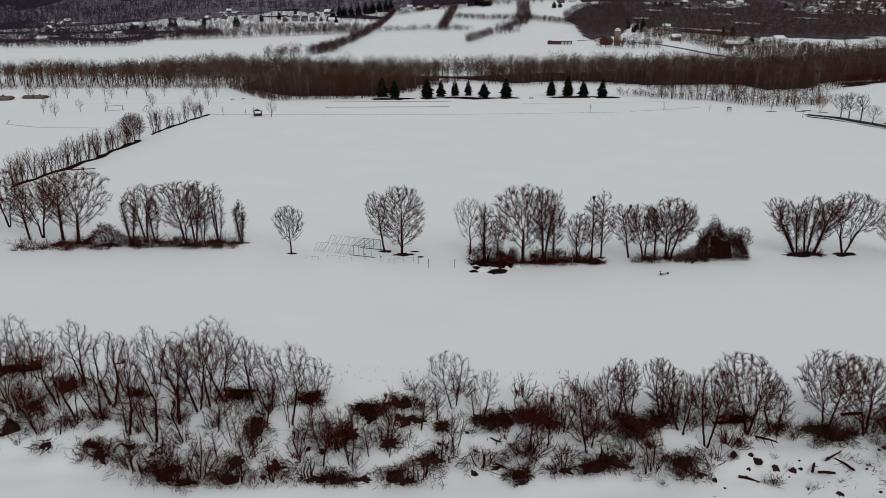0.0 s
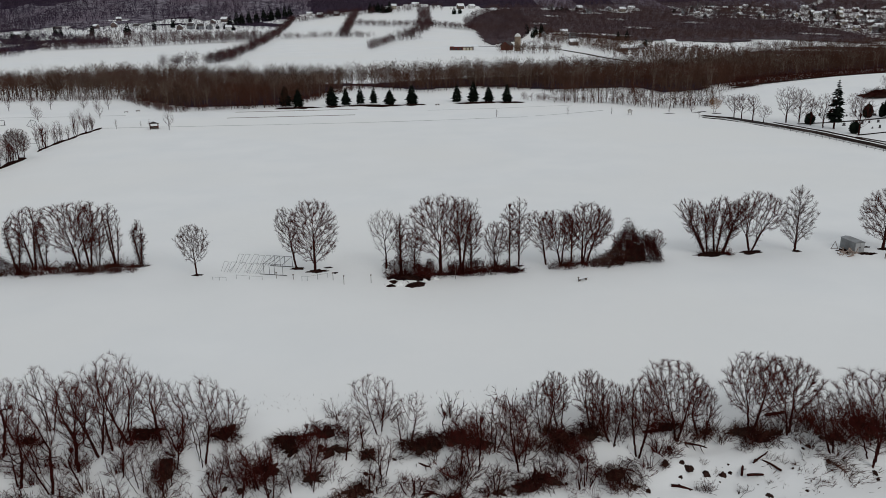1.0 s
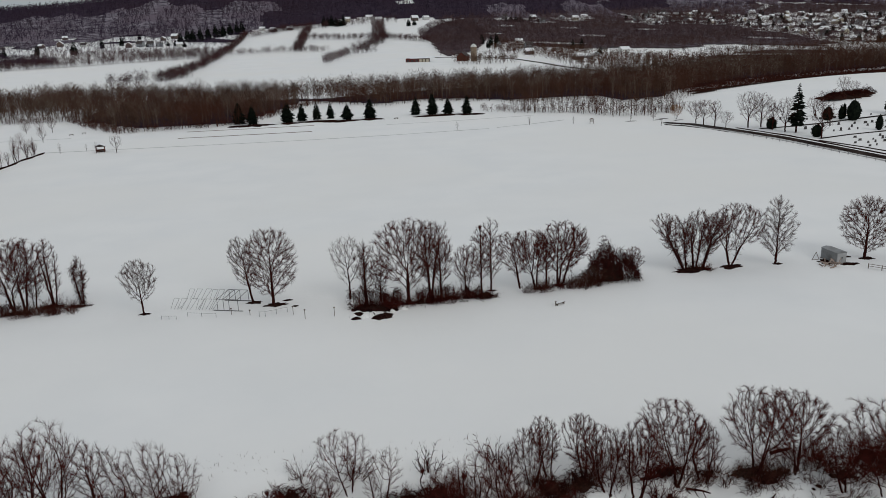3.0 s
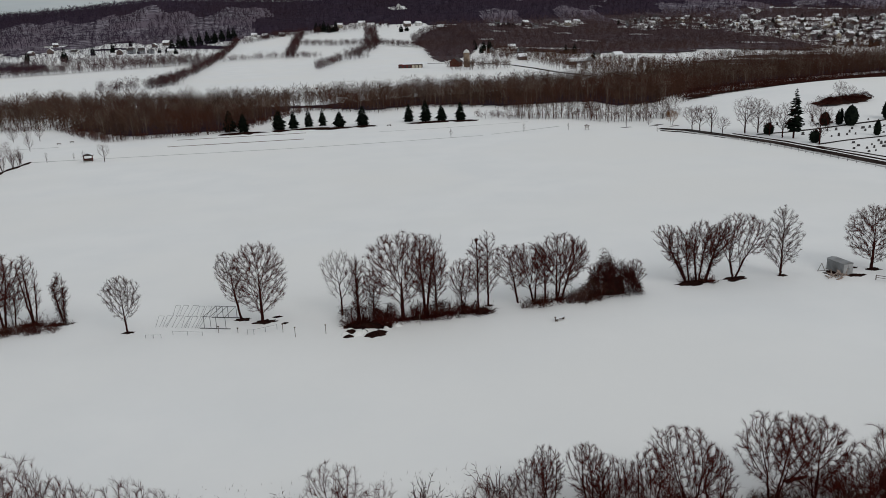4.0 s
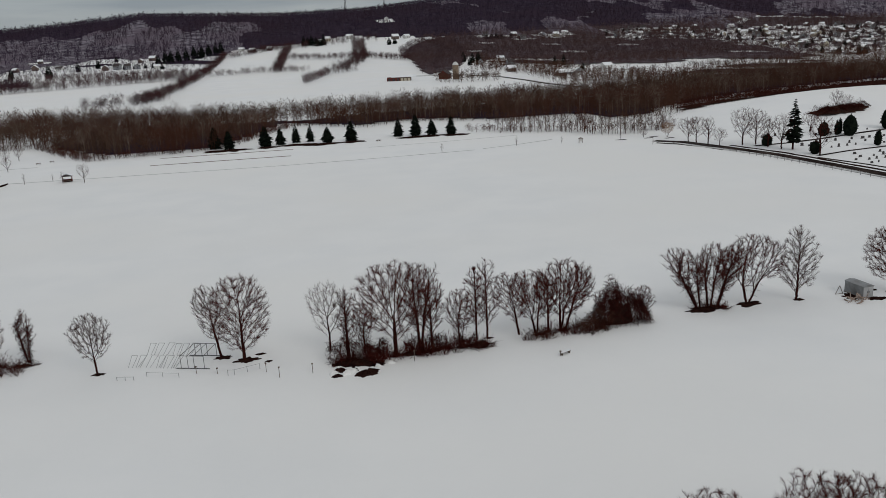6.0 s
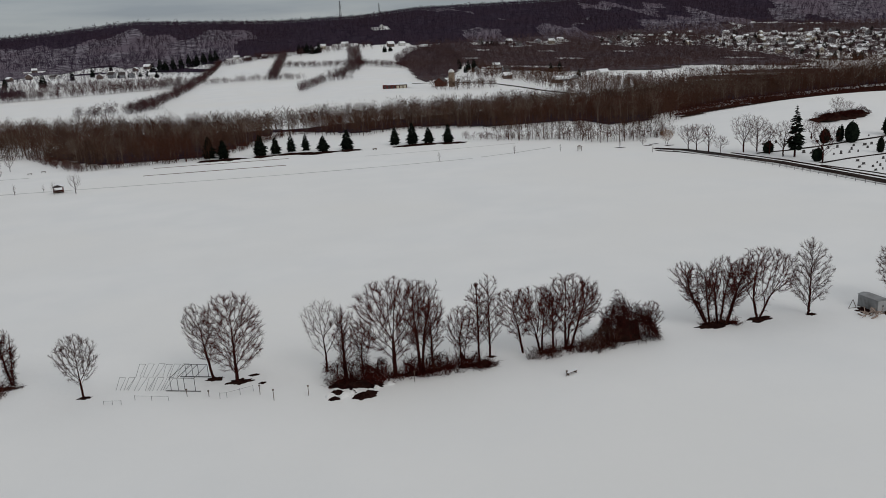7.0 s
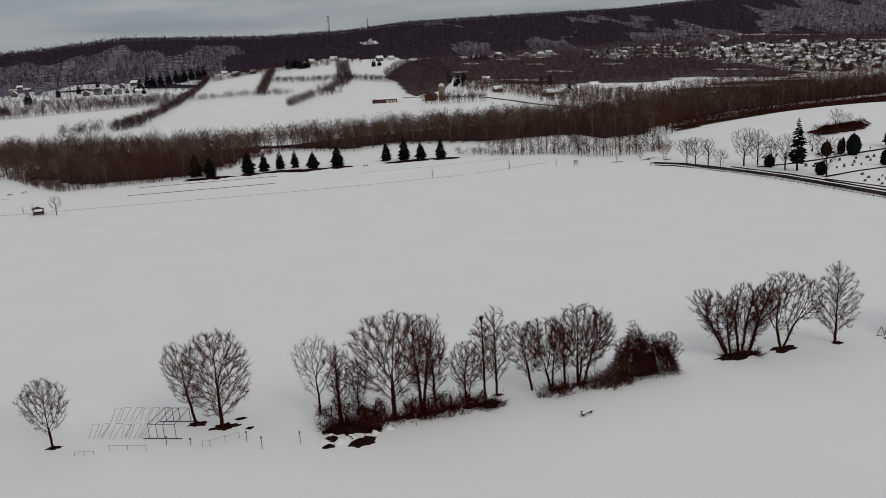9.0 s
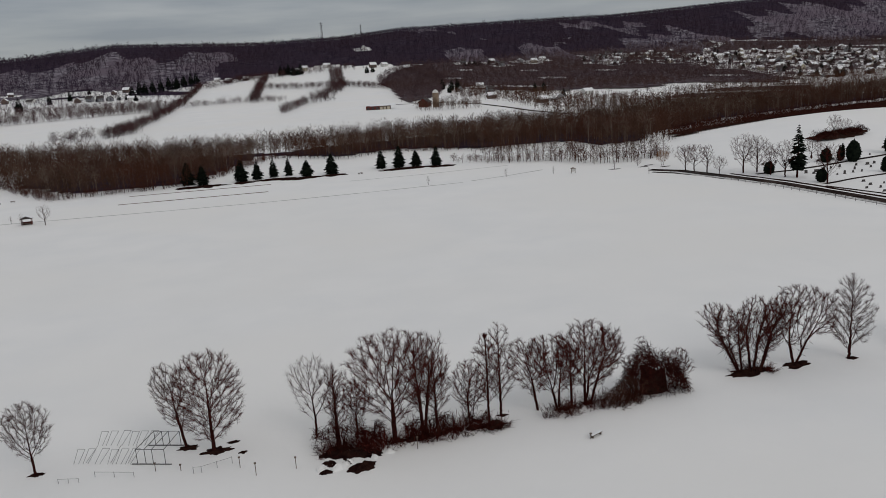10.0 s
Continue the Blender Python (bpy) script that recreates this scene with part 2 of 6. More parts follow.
# crown shapes: width and foot of the crown and top of the stem as shares of the height, how far it narrows downwards and upwards,
# places that the branches reach for, how steeply they rise outwards
CROWNS = {
    "oval": (0.76, 0.14, 0.62, 0.12, 0.0, 850, 0.80),
    "spire": (0.50, 0.14, 0.90, 0.10, 0.42, 420, 1.0),
    "vase": (0.84, 0.24, 0.34, 0.50, 0.0, 460, 0.75),
    "dome": (0.90, 0.24, 0.40, 0.34, 0.0, 600, 0.70),
    "slim": (0.36, 0.22, 0.80, 0.25, 0.35, 300, 0.90),
    "stem": (0.60, 0.26, 0.52, 0.40, 0.06, 400, 0.80),
    "spread": (1.00, 0.24, 0.36, 0.40, 0.0, 480, 0.45),
    "small": (0.46, 0.16, 0.75, 0.2, 0.3, 170, 0.80),
}


class Crown:
    """The outline that a tree's branches fill, with lobes and hollows."""

    def __init__(self, rng, kind, height, wide, lean):
        share, low, self.top, self.below, self.above, self.count, self.rise = CROWNS[kind]
        self.half, self.foot, self.height, self.lean = share * height * wide / 2, low * height * 0.8, height, lean
        self.lobes = {"oval": 0.06, "dome": 0.16}.get(kind, 0.34)
        self.off = Vector((rng.uniform(0, 90), rng.uniform(0, 90), rng.uniform(0, 90)))

    def reach(self, p):
        """How far out p lies: 0 on the axis, 1 on the outline, more outside."""
        f = (p[2] - self.foot) / (self.height - self.foot)
        if f < 0 or f > 1:
            return 9.0
        x, y = p[0] - self.lean[0] * p[2], p[1] - self.lean[1] * p[2]
        u = 2 * f - 1
        r = self.half * math.sqrt(max(0.0, 1 - abs(u) ** 2.3)) * (1 - self.below * (1 - f) ** 1.2 - self.above * f ** 1.3)
        w = math.atan2(y, x)
        r *= 1 + self.lobes * noise.noise(Vector((math.cos(w) * 1.3, math.sin(w) * 1.3, f * 2.6)) + self.off)
        return math.hypot(x, y) / max(r, 1e-6)


def grown(rng, crown, stems, fan, count, step):
    """Branches that grow from the stems towards scattered places in the crown until all are reached. Places and parents of the joints."""
    rs = np.random.RandomState(rng.randrange(10 ** 6))
    lx, ly = crown.lean
    aims = []
    while len(aims) < count:
        z = rng.uniform(crown.foot, crown.height)
        p = (lx * z + rng.uniform(-1.3, 1.3) * crown.half, ly * z + rng.uniform(-1.3, 1.3) * crown.half, z)
        k = crown.reach(p)
        if k < rng.uniform(0.74, 1.12) and rng.random() < 0.25 + 0.75 * k:
            aims.append(p)

    def bent(p, sign):
        """Space in which branches that rise outwards lie level, and back."""
        q = p.copy()
        if sign < 0:
            q[:, 2] += crown.rise * np.hypot(q[:, 0], q[:, 1])
        q[:, 0] -= sign * lx * q[:, 2] if sign < 0 else lx * p[:, 2]
        q[:, 1] -= sign * ly * q[:, 2] if sign < 0 else ly * p[:, 2]
        if sign > 0:
            q[:, 2] -= crown.rise * np.hypot(q[:, 0], q[:, 1])
        return q

    aims = bent(np.array(aims), 1)
    nodes, parents, ways = [], [], []
    for s in range(stems):
        az = 6.283 * (s + rng.uniform(-0.3, 0.3)) / stems
        out = fan * rng.uniform(0.4, 1.0) if stems > 1 else 0.0
        p = np.array([math.cos(az), math.sin(az), 0.0]) * 0.11 * min(stems - 1, 4) + np.array([0, 0, -0.35])
        d = np.array([math.cos(az) * out, math.sin(az) * out, 1.0])
        length = crown.height * crown.top * (1.0 if stems == 1 else rng.uniform(0.7, 1.0))
        for i in range(int(length / step) + 1):
            parents.append(len(nodes) - 1 if i else -1)
            q = p + d * step * i + np.array([rng.gauss(0, 1), rng.gauss(0, 1), 0]) * 0.10 * step * (i > 0) + np.array([0, 0, 0.2 * out * out * step * i])
            q[2] -= crown.rise * math.hypot(q[0], q[1]) * 0.9
            nodes.append(q)
            ways.append(d / np.linalg.norm(d))
    near, who = np.full(len(aims), 1e9), np.zeros(len(aims), int)
    fresh = list(range(len(nodes)))
    for _ in range(90):
        pts = np.array([nodes[i] for i in fresh])
        usable = pts[:, 2] > crown.foot * 0.55 - crown.rise * np.hypot(pts[:, 0], pts[:, 1])
        dist = np.linalg.norm(aims[:, None] - pts[None], axis=2) + np.where(usable, 0, 1e6)[None]
        k = dist.argmin(1)
        d = dist[np.arange(len(aims)), k]
        better = d < near
        near[better], who[better] = d[better], np.array(fresh)[k[better]]
        keep = near > 1.9 * step
        aims, near, who = aims[keep], near[keep], who[keep]
        if not len(aims):
            break
        fresh = []
        for i in np.unique(who):
            v = aims[who == i] - nodes[i]
            v = (v / np.linalg.norm(v, axis=1)[:, None]).sum(0)
            v = v / (np.linalg.norm(v) + 1e-6) + 0.9 * ways[i] + rs.normal(0, 0.10, 3) + np.array([0, 0, 0.10])
            v /= np.linalg.norm(v)
            parents.append(int(i))
            fresh.append(len(nodes))
            nodes.append(nodes[i] + v * step)
            ways.append(v)
    return bent(np.array(nodes), -1), parents


def bare_tree(name, seed, kind, height, stems=1, lean=(0.0, 0.0), fan=0.28, twig=None, label="", group="", girth=1.0, vine=0, wide=1.0, fine=1.0):
    """A leafless tree: trunk and main limbs in one mesh, the crown of finer branches and twigs in another."""
    rng = random.Random(seed)
    root = thing(name, label, "tree", group)
    height *= 0.93
    crown = Crown(rng, kind, height, wide, lean)
    thick, thin = Buf(), Buf()
    fine = 0.25 + 0.75 * fine
    step = (0.023 if fine > 0.85 else 0.028) * height / min(1.0, fine) ** 0.4
    places, parents = grown(rng, crown, stems, fan, max(40, round(crown.count * fine * (1.7 if fine > 0.85 else 1.1))), step)
    n = len(places)
    pts = [Vector(p) for p in places]
    load, main = np.zeros(n), np.full(n, -1)
    kids = [[] for _ in range(n)]
    for i in range(n - 1, -1, -1):
        load[i] = max(load[i], 1.0)
        if parents[i] >= 0:
            load[parents[i]] += load[i]
            kids[parents[i]].append(i)
    base = 0.0165 * height * girth * stems ** -0.35
    most = max(load[i] for i in range(n) if parents[i] < 0)
    width = np.maximum(base * (load / most) ** 0.60, 0.0009 * height)
    hair = min(0.013, 0.0011 * height)
    sprays = (7, 5) if fine > 0.85 else ((5, 3) if fine > 0.65 else (3, 2))
    for i in range(n):
        if kids[i]:
            main[i] = max(kids[i], key=lambda k: load[k])
    heads = [i for i in range(n) if parents[i] < 0 or main[parents[i]] != i]
    for h in heads:
        chain = [h] if parents[h] < 0 else [parents[h], h]
        while main[chain[-1]] >= 0:
            chain.append(main[chain[-1]])
        radii = [float(width[i]) for i in chain]
        if parents[h] >= 0:
            radii[0] = radii[1]
        else:
            radii[0] *= 1.7
        line = [pts[i] for i in chain]
        if len(line) < 2:
            continue
        cuts = [i for i, r in enumerate(radii) if r > 0.030]
        c = len(cuts)
        if c > 1:
            thick.tube(line[:c + 1], radii[:c + 1], 6 if radii[1] > 0.12 else 4, close=c + 1 >= len(line))
        if c < len(line) - 1:
            tail = line[max(c - 1, 0):]
            if radii[max(c - 1, 0)] > 0.022:
                thin.tube(tail, radii[max(c - 1, 0):], 3)
            else:
                thin.ribbon(tail, radii[max(c - 1, 0)] * 1.25, rng)
    for i in range(n):
        if load[i] > 9 or parents[i] < 0 or pts[i].z < crown.foot * 0.8:
            continue
        d = (pts[i] - pts[parents[i]]).normalized()
        out = Vector((pts[i].x - lean[0] * pts[i].z, pts[i].y - lean[1] * pts[i].z, 0.5 * (pts[i].z - crown.foot))).normalized()
        for _ in range(sprays[0] if load[i] < 4 else sprays[1]):
            e = pts[i].lerp(pts[parents[i]], rng.random())
            d4 = (turned(d, radians(rng.uniform(12, 58)), rng.uniform(0, 6.28)) + out * 0.35 + UP * 0.12).normalized()
            l = step * rng.uniform(1.3, 3.6)
            if crown.reach(e + d4 * l) > 1.15:
                l *= 0.6
            mid = e + d4 * l * 0.55
            thin.ribbon([e, mid + d4 * l * 0.45 + wander(rng, 0.06 * l)], hair if fine > 0.65 else hair * 1.6, rng)
            if fine <= 0.65 or rng.random() < 0.25:
                continue
            d5 = (turned(d4, radians(rng.uniform(14, 36)), rng.uniform(0, 6.28)) + out * 0.2).normalized()
            thin.ribbon([e.lerp(mid, rng.random()), mid + d5 * l * 0.5], hair * 0.75, rng)
    if vine:
        vb, hosts = Buf(), [i for i in range(n) if load[i] > 3 and pts[i].z > 0.3]
        for _ in range(vine):
            q, d, line = pts[rng.choice(hosts)] + wander(rng, 0.2), wander(rng, 1.0).normalized(), []
            for _k in range(4):
                line.append(q.copy())
                d = (d + wander(rng, 0.6) - UP * 0.18).normalized()
                q = q + d * rng.uniform(0.15, 0.42)
            vb.ribbon(line, 0.034, rng)
        part("vine", vb, M_VINE, root, "tangle of dark red-brown bare vines")
    part("trunk", thick, M_BARK, root)
    part("crown", thin, twig or M_TWIG, root)
    return root


def shrub(name, seed, height, spread, stems, mat, label, group="", category="shrub"):
    """Many thin leafless stems from one root, each with side twigs."""
    rng = random.Random(seed)
    root = thing(name, label, category, group)
    b = Buf()
    for _ in range(stems):
        az, out = rng.uniform(0, 6.28), rng.random() ** 0.7
        p = Vector((math.cos(az), math.sin(az), 0)) * spread * 0.35 * out - UP * 0.2
        d = Vector((math.cos(az) * out * spread / height, math.sin(az) * out * spread / height, 1)).normalized()
        n, length, pts = 3, height * rng.uniform(0.55, 1.1), []
        q = p
        for i in range(n + 1):
            pts.append(q.copy())
            d = (d + wander(rng, 0.22) - UP * 0.05).normalized()
            q = q + d * length / n
        b.tube(pts, [0.035 * (1 - 0.7 * i / n) for i in range(n + 1)], 3)
        for _k in range(7):
            i = rng.randrange(0, n)
            a = pts[i].lerp(pts[i + 1], rng.random())
            e = turned((pts[i + 1] - pts[i]).normalized(), rng.uniform(0.4, 1.0), rng.uniform(0, 6.28))
            mid = a + e * length * 0.12
            b.ribbon([a, mid, mid + (e + wander(rng, 0.45)).normalized() * length * 0.16], 0.027, rng)
    part("thicket", b, mat, root)
    return root


def mound(seed, rx, ry, h, rings=7, spokes=36, rough=0.35, power=1.6):
    """A low irregular heap with a ragged outline."""
    rng = random.Random(seed)
    off = Vector((rng.uniform(0, 50), rng.uniform(0, 50), 0))
    b = Buf()
    b.v.append((0, 0, h * (0.9 + 0.3 * noise.noise(off))))
    for i in range(1, rings + 1):
        f = i / rings
        for j in range(spokes):
            w = 2 * math.pi * j / spokes
            u = Vector((math.cos(w), math.sin(w), 0))
            edge = 1 + rough * 1.3 * noise.noise(off + u * 1.6) + rough * noise.noise(off + u * 3.7) + rough * 0.6 * noise.noise(off + u * 9)
            z = h * (1 - f ** power) * (1 + 1.1 * rough * noise.noise(off + u * f * 3.0) + rough * noise.noise(off + u * f * 8)) - (0.22 if i == rings else 0)
            b.v.append((u.x * rx * f * edge, u.y * ry * f * edge, z))
    for j in range(spokes):
        b.f.append((0, 1 + j, 1 + (j + 1) % spokes))
    for i in range(rings - 1):
        for j in range(spokes):
            a, c = 1 + i * spokes, 1 + (i + 1) * spokes
            b.f.append((a + j, c + j, c + (j + 1) % spokes, a + (j + 1) % spokes))
    return b


def draped(outline, lift=0.05, rows=40):
    """A strip laid on the ground: outline gives left and right edge points in turn; edges follow the terrain."""
    b = Buf()
    k = len(outline)
    cross = 6
    pts = []
    for s in range(k - 1):
        (l0, r0), (l1, r1) = outline[s], outline[s + 1]
        for i in range(rows + (s == k - 2)):
            f = i / rows
            pts.append((Vector((*l0, 0)).lerp(Vector((*l1, 0)), f), Vector((*r0, 0)).lerp(Vector((*r1, 0)), f)))
    for l, r in pts:
        for c in range(cross + 1):
            p = l.lerp(r, c / cross)
            b.v.append((p.x, p.y, ground(p.x, p.y) + (lift if 0 < c < cross else -0.04)))
    for i in range(len(pts) - 1):
        for c in range(cross):
            q = i * (cross + 1) + c
            b.f.append((q, q + 1, q + cross + 2, q + cross + 1))
    return b


def strip(points, width, seed, wobble=0.25):
    """Left and right edges of a ragged band along a line of points."""
    rng = random.Random(seed)
    dense = []
    for a, c in zip(points, points[1:]):
        n = max(2, int(math.dist(a, c) / 4))
        dense += [(a[0] + (c[0] - a[0]) * i / n, a[1] + (c[1] - a[1]) * i / n) for i in range(n)]
    dense.append(points[-1])
    out = []
    for i, p in enumerate(dense):
        a, c = dense[max(i - 1, 0)], dense[min(i + 1, len(dense) - 1)]
        d = Vector((c[0] - a[0], c[1] - a[1])).normalized()
        w = width / 2 * (1 + rng.uniform(-wobble, wobble))
        s = width * rng.uniform(-wobble, wobble) * 0.5
        out.append(((p[0] - d.y * (w + s), p[1] + d.x * (w + s)), (p[0] + d.y * (w - s), p[1] - d.x * (w - s))))
    return out


# ---- the ground: one sheet to the horizon ----
def ground_sheet():
    xs = np.concatenate([np.linspace(-3600, -700, 30), np.linspace(-680, -110, 40), np.linspace(-100, 110, 84), np.linspace(114, 340, 40), np.linspace(350, 1400, 60), np.linspace(1450, 4200, 24)])
    ys = np.concatenate([np.linspace(-2500, 20, 16), np.linspace(30, 52, 10), np.linspace(53, 84, 44), np.linspace(86, 420, 50), np.linspace(428, 2200, 76), np.linspace(2240, 4950, 30)])
    gx, gy = np.meshgrid(xs, ys)
    gz = terrain(gx, gy)
    nx, ny = len(xs), len(ys)
    verts = np.stack([gx, gy, gz], -1).reshape(-1, 3)
    q = (np.arange(ny - 1)[:, None] * nx + np.arange(nx - 1)).reshape(-1)
    faces = np.stack([q, q + 1, q + nx + 1, q + nx], -1)
    me = bpy.data.meshes.new("ground")
    me.vertices.add(len(verts))
    me.vertices.foreach_set("co", verts.reshape(-1))
    me.loops.add(faces.size)
    me.loops.foreach_set("vertex_index", faces.reshape(-1))
    me.polygons.add(len(faces))
    me.polygons.foreach_set("loop_start", np.arange(len(faces)) * 4)
    me.polygons.foreach_set("use_smooth", np.ones(len(faces), bool))
    me.update(calc_edges=True)
    me.materials.append(M_SNOW)
    tagged(new("ground", me), "snow-covered field, bank, valley and wooded ridge", "snow", kind="structure")


ground_sheet()


# ---- far woods ----
def scatter(poly, spacing, seed, jitter=0.45):
    r = np.random.RandomState(seed)
    px, py = [p[0] for p in poly], [p[1] for p in poly]
    gx, gy = np.meshgrid(np.arange(min(px), max(px), spacing), np.arange(min(py), max(py), spacing))
    x = gx.reshape(-1) + r.uniform(-jitter, jitter, gx.size) * spacing
    y = gy.reshape(-1) + r.uniform(-jitter, jitter, gx.size) * spacing
    k = inside(poly, x, y)
    return np.stack([x[k], y[k]], -1)


def along(line, spacing, width, seed):
    r = np.random.RandomState(seed)
    out = []
    for (x0, y0), (x1, y1) in zip(line, line[1:]):
        n = max(1, int(math.hypot(x1 - x0, y1 - y0) / spacing))
        for i in range(n):
            f = (i + r.random_sample()) / n
            out.append((x0 + (x1 - x0) * f + r.uniform(-width, width), y0 + (y1 - y0) * f + r.uniform(-width, width)))
    return np.array(out)


def clear_of(points, spots, radius, stretch=1.0):
    keep = np.ones(len(points), bool)
    for sx, sy in spots:
        dy = points[:, 1] - sy
        dy = np.where(dy < 0, dy / stretch, dy)
        keep &= np.hypot(points[:, 0] - sx, dy) > radius
    return points[keep]


def far_tree(rng, limbs, twigs, wide, thick, fine, low=0.3, upright=0.5, long=1.0):
    """A tree one metre high for distant woods: a thin stem, limbs, and slivers of twig whose tips fill a rounded, lobed crown. Vertices and triangles."""
    v, f = [], []

    def sliver(p, q, w):
        d = q - p
        s = d.cross(Vector((rng.gauss(0, 1), rng.gauss(0, 1), rng.gauss(0, 1)))).normalized() * w
        n = len(v)
        v.extend([tuple(p - s), tuple(p + s), tuple(q)])
        f.append((n, n + 1, n + 2))

    lx, ly = rng.gauss(0, 0.03), rng.gauss(0, 0.03)
    for j in range(3):
        w = 2.094 * j
        v.append((math.cos(w) * thick * 1.3, math.sin(w) * thick * 1.3, -0.03))
    v.append((lx, ly, 0.84))
    f.extend([(0, 1, 3), (1, 2, 3), (2, 0, 3)])
    mid, half, turn = low + 0.52 * (1 - low), 0.48 * (1 - low), rng.uniform(0, 6.28)
    lobes = rng.randrange(2, 5)

    def spot(reach):
        u = Vector((rng.gauss(0, 1), rng.gauss(0, 1), rng.gauss(0.1, 1))).normalized()
        k = reach * (1 + 0.16 * math.sin(lobes * math.atan2(u.y, u.x) + turn + 2.5 * u.z))
        return u, Vector((lx + u.x * wide * k, ly + u.y * wide * k, min(mid + u.z * half * k, 1.0)))

    for _ in range(limbs):
        u, q = spot(0.85)
        h = max(low * 0.6, q.z - rng.uniform(0.15, 0.4))
        sliver(Vector((lx * h, ly * h, min(h, 0.8))), q, thick * 0.42)
    for _ in range(twigs):
        u, q = spot(rng.random() ** 0.4)
        d = (u * 0.6 + Vector((rng.gauss(0, 0.4), rng.gauss(0, 0.4), upright + rng.gauss(0, 0.3)))).normalized()
        sliver(q - d * rng.uniform(0.09, 0.17) * long * (1 + 6 * fine), q, fine)
    return np.array(v), np.array(f)


def woods(name, label, points, low, high, mat, limbs, twigs, wide, thick, seed, first=0.3, fine=0.011, upright=0.5, long=1.0):
    """Many distant trees in one mesh."""
    rng, r = random.Random(seed), np.random.RandomState(seed)
    kinds = [far_tree(rng, limbs, twigs, wide * rng.uniform(0.75, 1.25), thick, fine, first, upright, long) for _ in range(10)]
    vs, fs, count = [], [], 0
    pick = r.randint(0, len(kinds), len(points))
    zs = terrain(points[:, 0], points[:, 1])
    hs = r.uniform(low, high, len(points))
    turns = r.uniform(0, 6.28, len(points))
    for k, (kv, kf) in enumerate(kinds):
        idx = np.where(pick == k)[0]
        if not len(idx):
            continue
        c, s, h = np.cos(turns[idx])[:, None], np.sin(turns[idx])[:, None], hs[idx][:, None]
        x = (kv[:, 0] * c - kv[:, 1] * s) * h + points[idx, 0][:, None]
        y = (kv[:, 0] * s + kv[:, 1] * c) * h + points[idx, 1][:, None]
        z = kv[:, 2] * h + zs[idx][:, None]
        vs.append(np.stack([x, y, z], -1).reshape(-1, 3))
        fs.append((kf[None] + (np.arange(len(idx)) * len(kv))[:, None, None] + count).reshape(-1, 3))
        count += len(kv) * len(idx)
    v, f = np.concatenate(vs), np.concatenate(fs)
    me = bpy.data.meshes.new(name)
    me.vertices.add(len(v))
    me.vertices.foreach_set("co", v.reshape(-1))
    me.loops.add(f.size)
    me.loops.foreach_set("vertex_index", f.reshape(-1))
    me.polygons.add(len(f))
    me.polygons.foreach_set("loop_start", np.arange(len(f)) * 3)
    me.update(calc_edges=True)
    me.materials.append(mat)
    return tagged(new(name, me), label, "trees", kind="stuff")


LEFT_HOUSES = [(-301, 1276), (-230, 1230), (-215, 1236), (-200, 1230), (-186, 1226), (-195, 1322), (-180, 1345), (-158, 1218), (-356, 1390), (-337, 1284), (-27, 1401), (1, 1423), (-46, 1434),
               (-466, 945), (-562, 1229), (-590, 1252), (-427, 1140), (-403, 1014), (-515, 1025), (-360, 1270), (-410, 1254), (-530, 1100)]
HILL_HOUSES = [(400, 1480), (450, 1463), (449, 1400), (504, 1456), (517, 1417), (547, 1453), (638, 1424), (621, 1330), (660, 1370), (245, 1690), (108, 1516), (232, 1502), (254, 1506), (150, 1530), (281, 1428)]
FARM_HOUSES = [(264, 1011), (269, 888), (286, 774), (304, 797), (360, 894), (364, 840), (306, 1059), (320, 815), (290, 960)]


def inside(poly, x, y):
    """Whether points lie in a polygon."""
    hit = np.zeros(len(x), bool)
    for (x0, y0), (x1, y1) in zip(poly, poly[1:] + poly[:1]):
        cross = (y0 > y) != (y1 > y)
        with np.errstate(divide="ignore", invalid="ignore"):
            hit ^= cross & (x < (x1 - x0) * (y - y0) / (y1 - y0) + x0)
    return hit


def spread_out(poly, count, gap, seed):
    """Places in a polygon that keep a distance from one another."""
    r, out = random.Random(seed), []
    px, py = [p[0] for p in poly], [p[1] for p in poly]
    for _ in range(count * 60):
        q = (round(r.uniform(min(px), max(px)), 1), round(r.uniform(min(py), max(py)), 1))
        if len(out) < count and inside(poly, np.array([q[0]]), np.array([q[1]]))[0] and all(math.dist(q, o) > gap for o in out):
            out.append(q)
    return out


TOWN_AREA = [(705, 1060), (732, 1229), (879, 1430), (1028, 1375), (1230, 1350), (1010, 1080), (720, 815), (660, 850)]
HAMLET_AREA = [(590, 1310), (663, 1491), (856, 1474), (870, 1430), (743, 1240), (611, 1270)]
TOWN = spread_out(TOWN_AREA, 96, 21, 5) + spread_out(HAMLET_AREA, 24, 24, 6)

RIVER_WOODS = [(-430, 452), (-250, 455), (-152, 443), (-114, 434), (-104, 410), (-91, 396), (-79, 374), (-27, 379), (-18, 395), (-8, 418), (8, 474), (34, 446), (50, 434), (77, 449), (104, 433), (121, 416), (148, 421), (164, 414), (170, 378), (188, 355),
               (202, 388), (240, 425), (300, 470), (400, 505), (600, 545), (640, 640), (520, 600), (380, 590), (321, 578), (268, 560), (206, 528), (129, 530), (54, 518), (19, 504), (-14, 510), (-47, 524), (-116, 552), (-160, 556), (-200, 510), (-430, 498)]
HILL_WOODS = [(-880, 1060), (-640, 1110), (-480, 1200), (-385, 1400), (-210, 1400), (-60, 1420), (40, 1480), (150, 1550), (260, 1500), (420, 1500), (620, 1520), (800, 1480), (1000, 1560), (1380, 1450), (2000, 2050), (-880, 2050)]
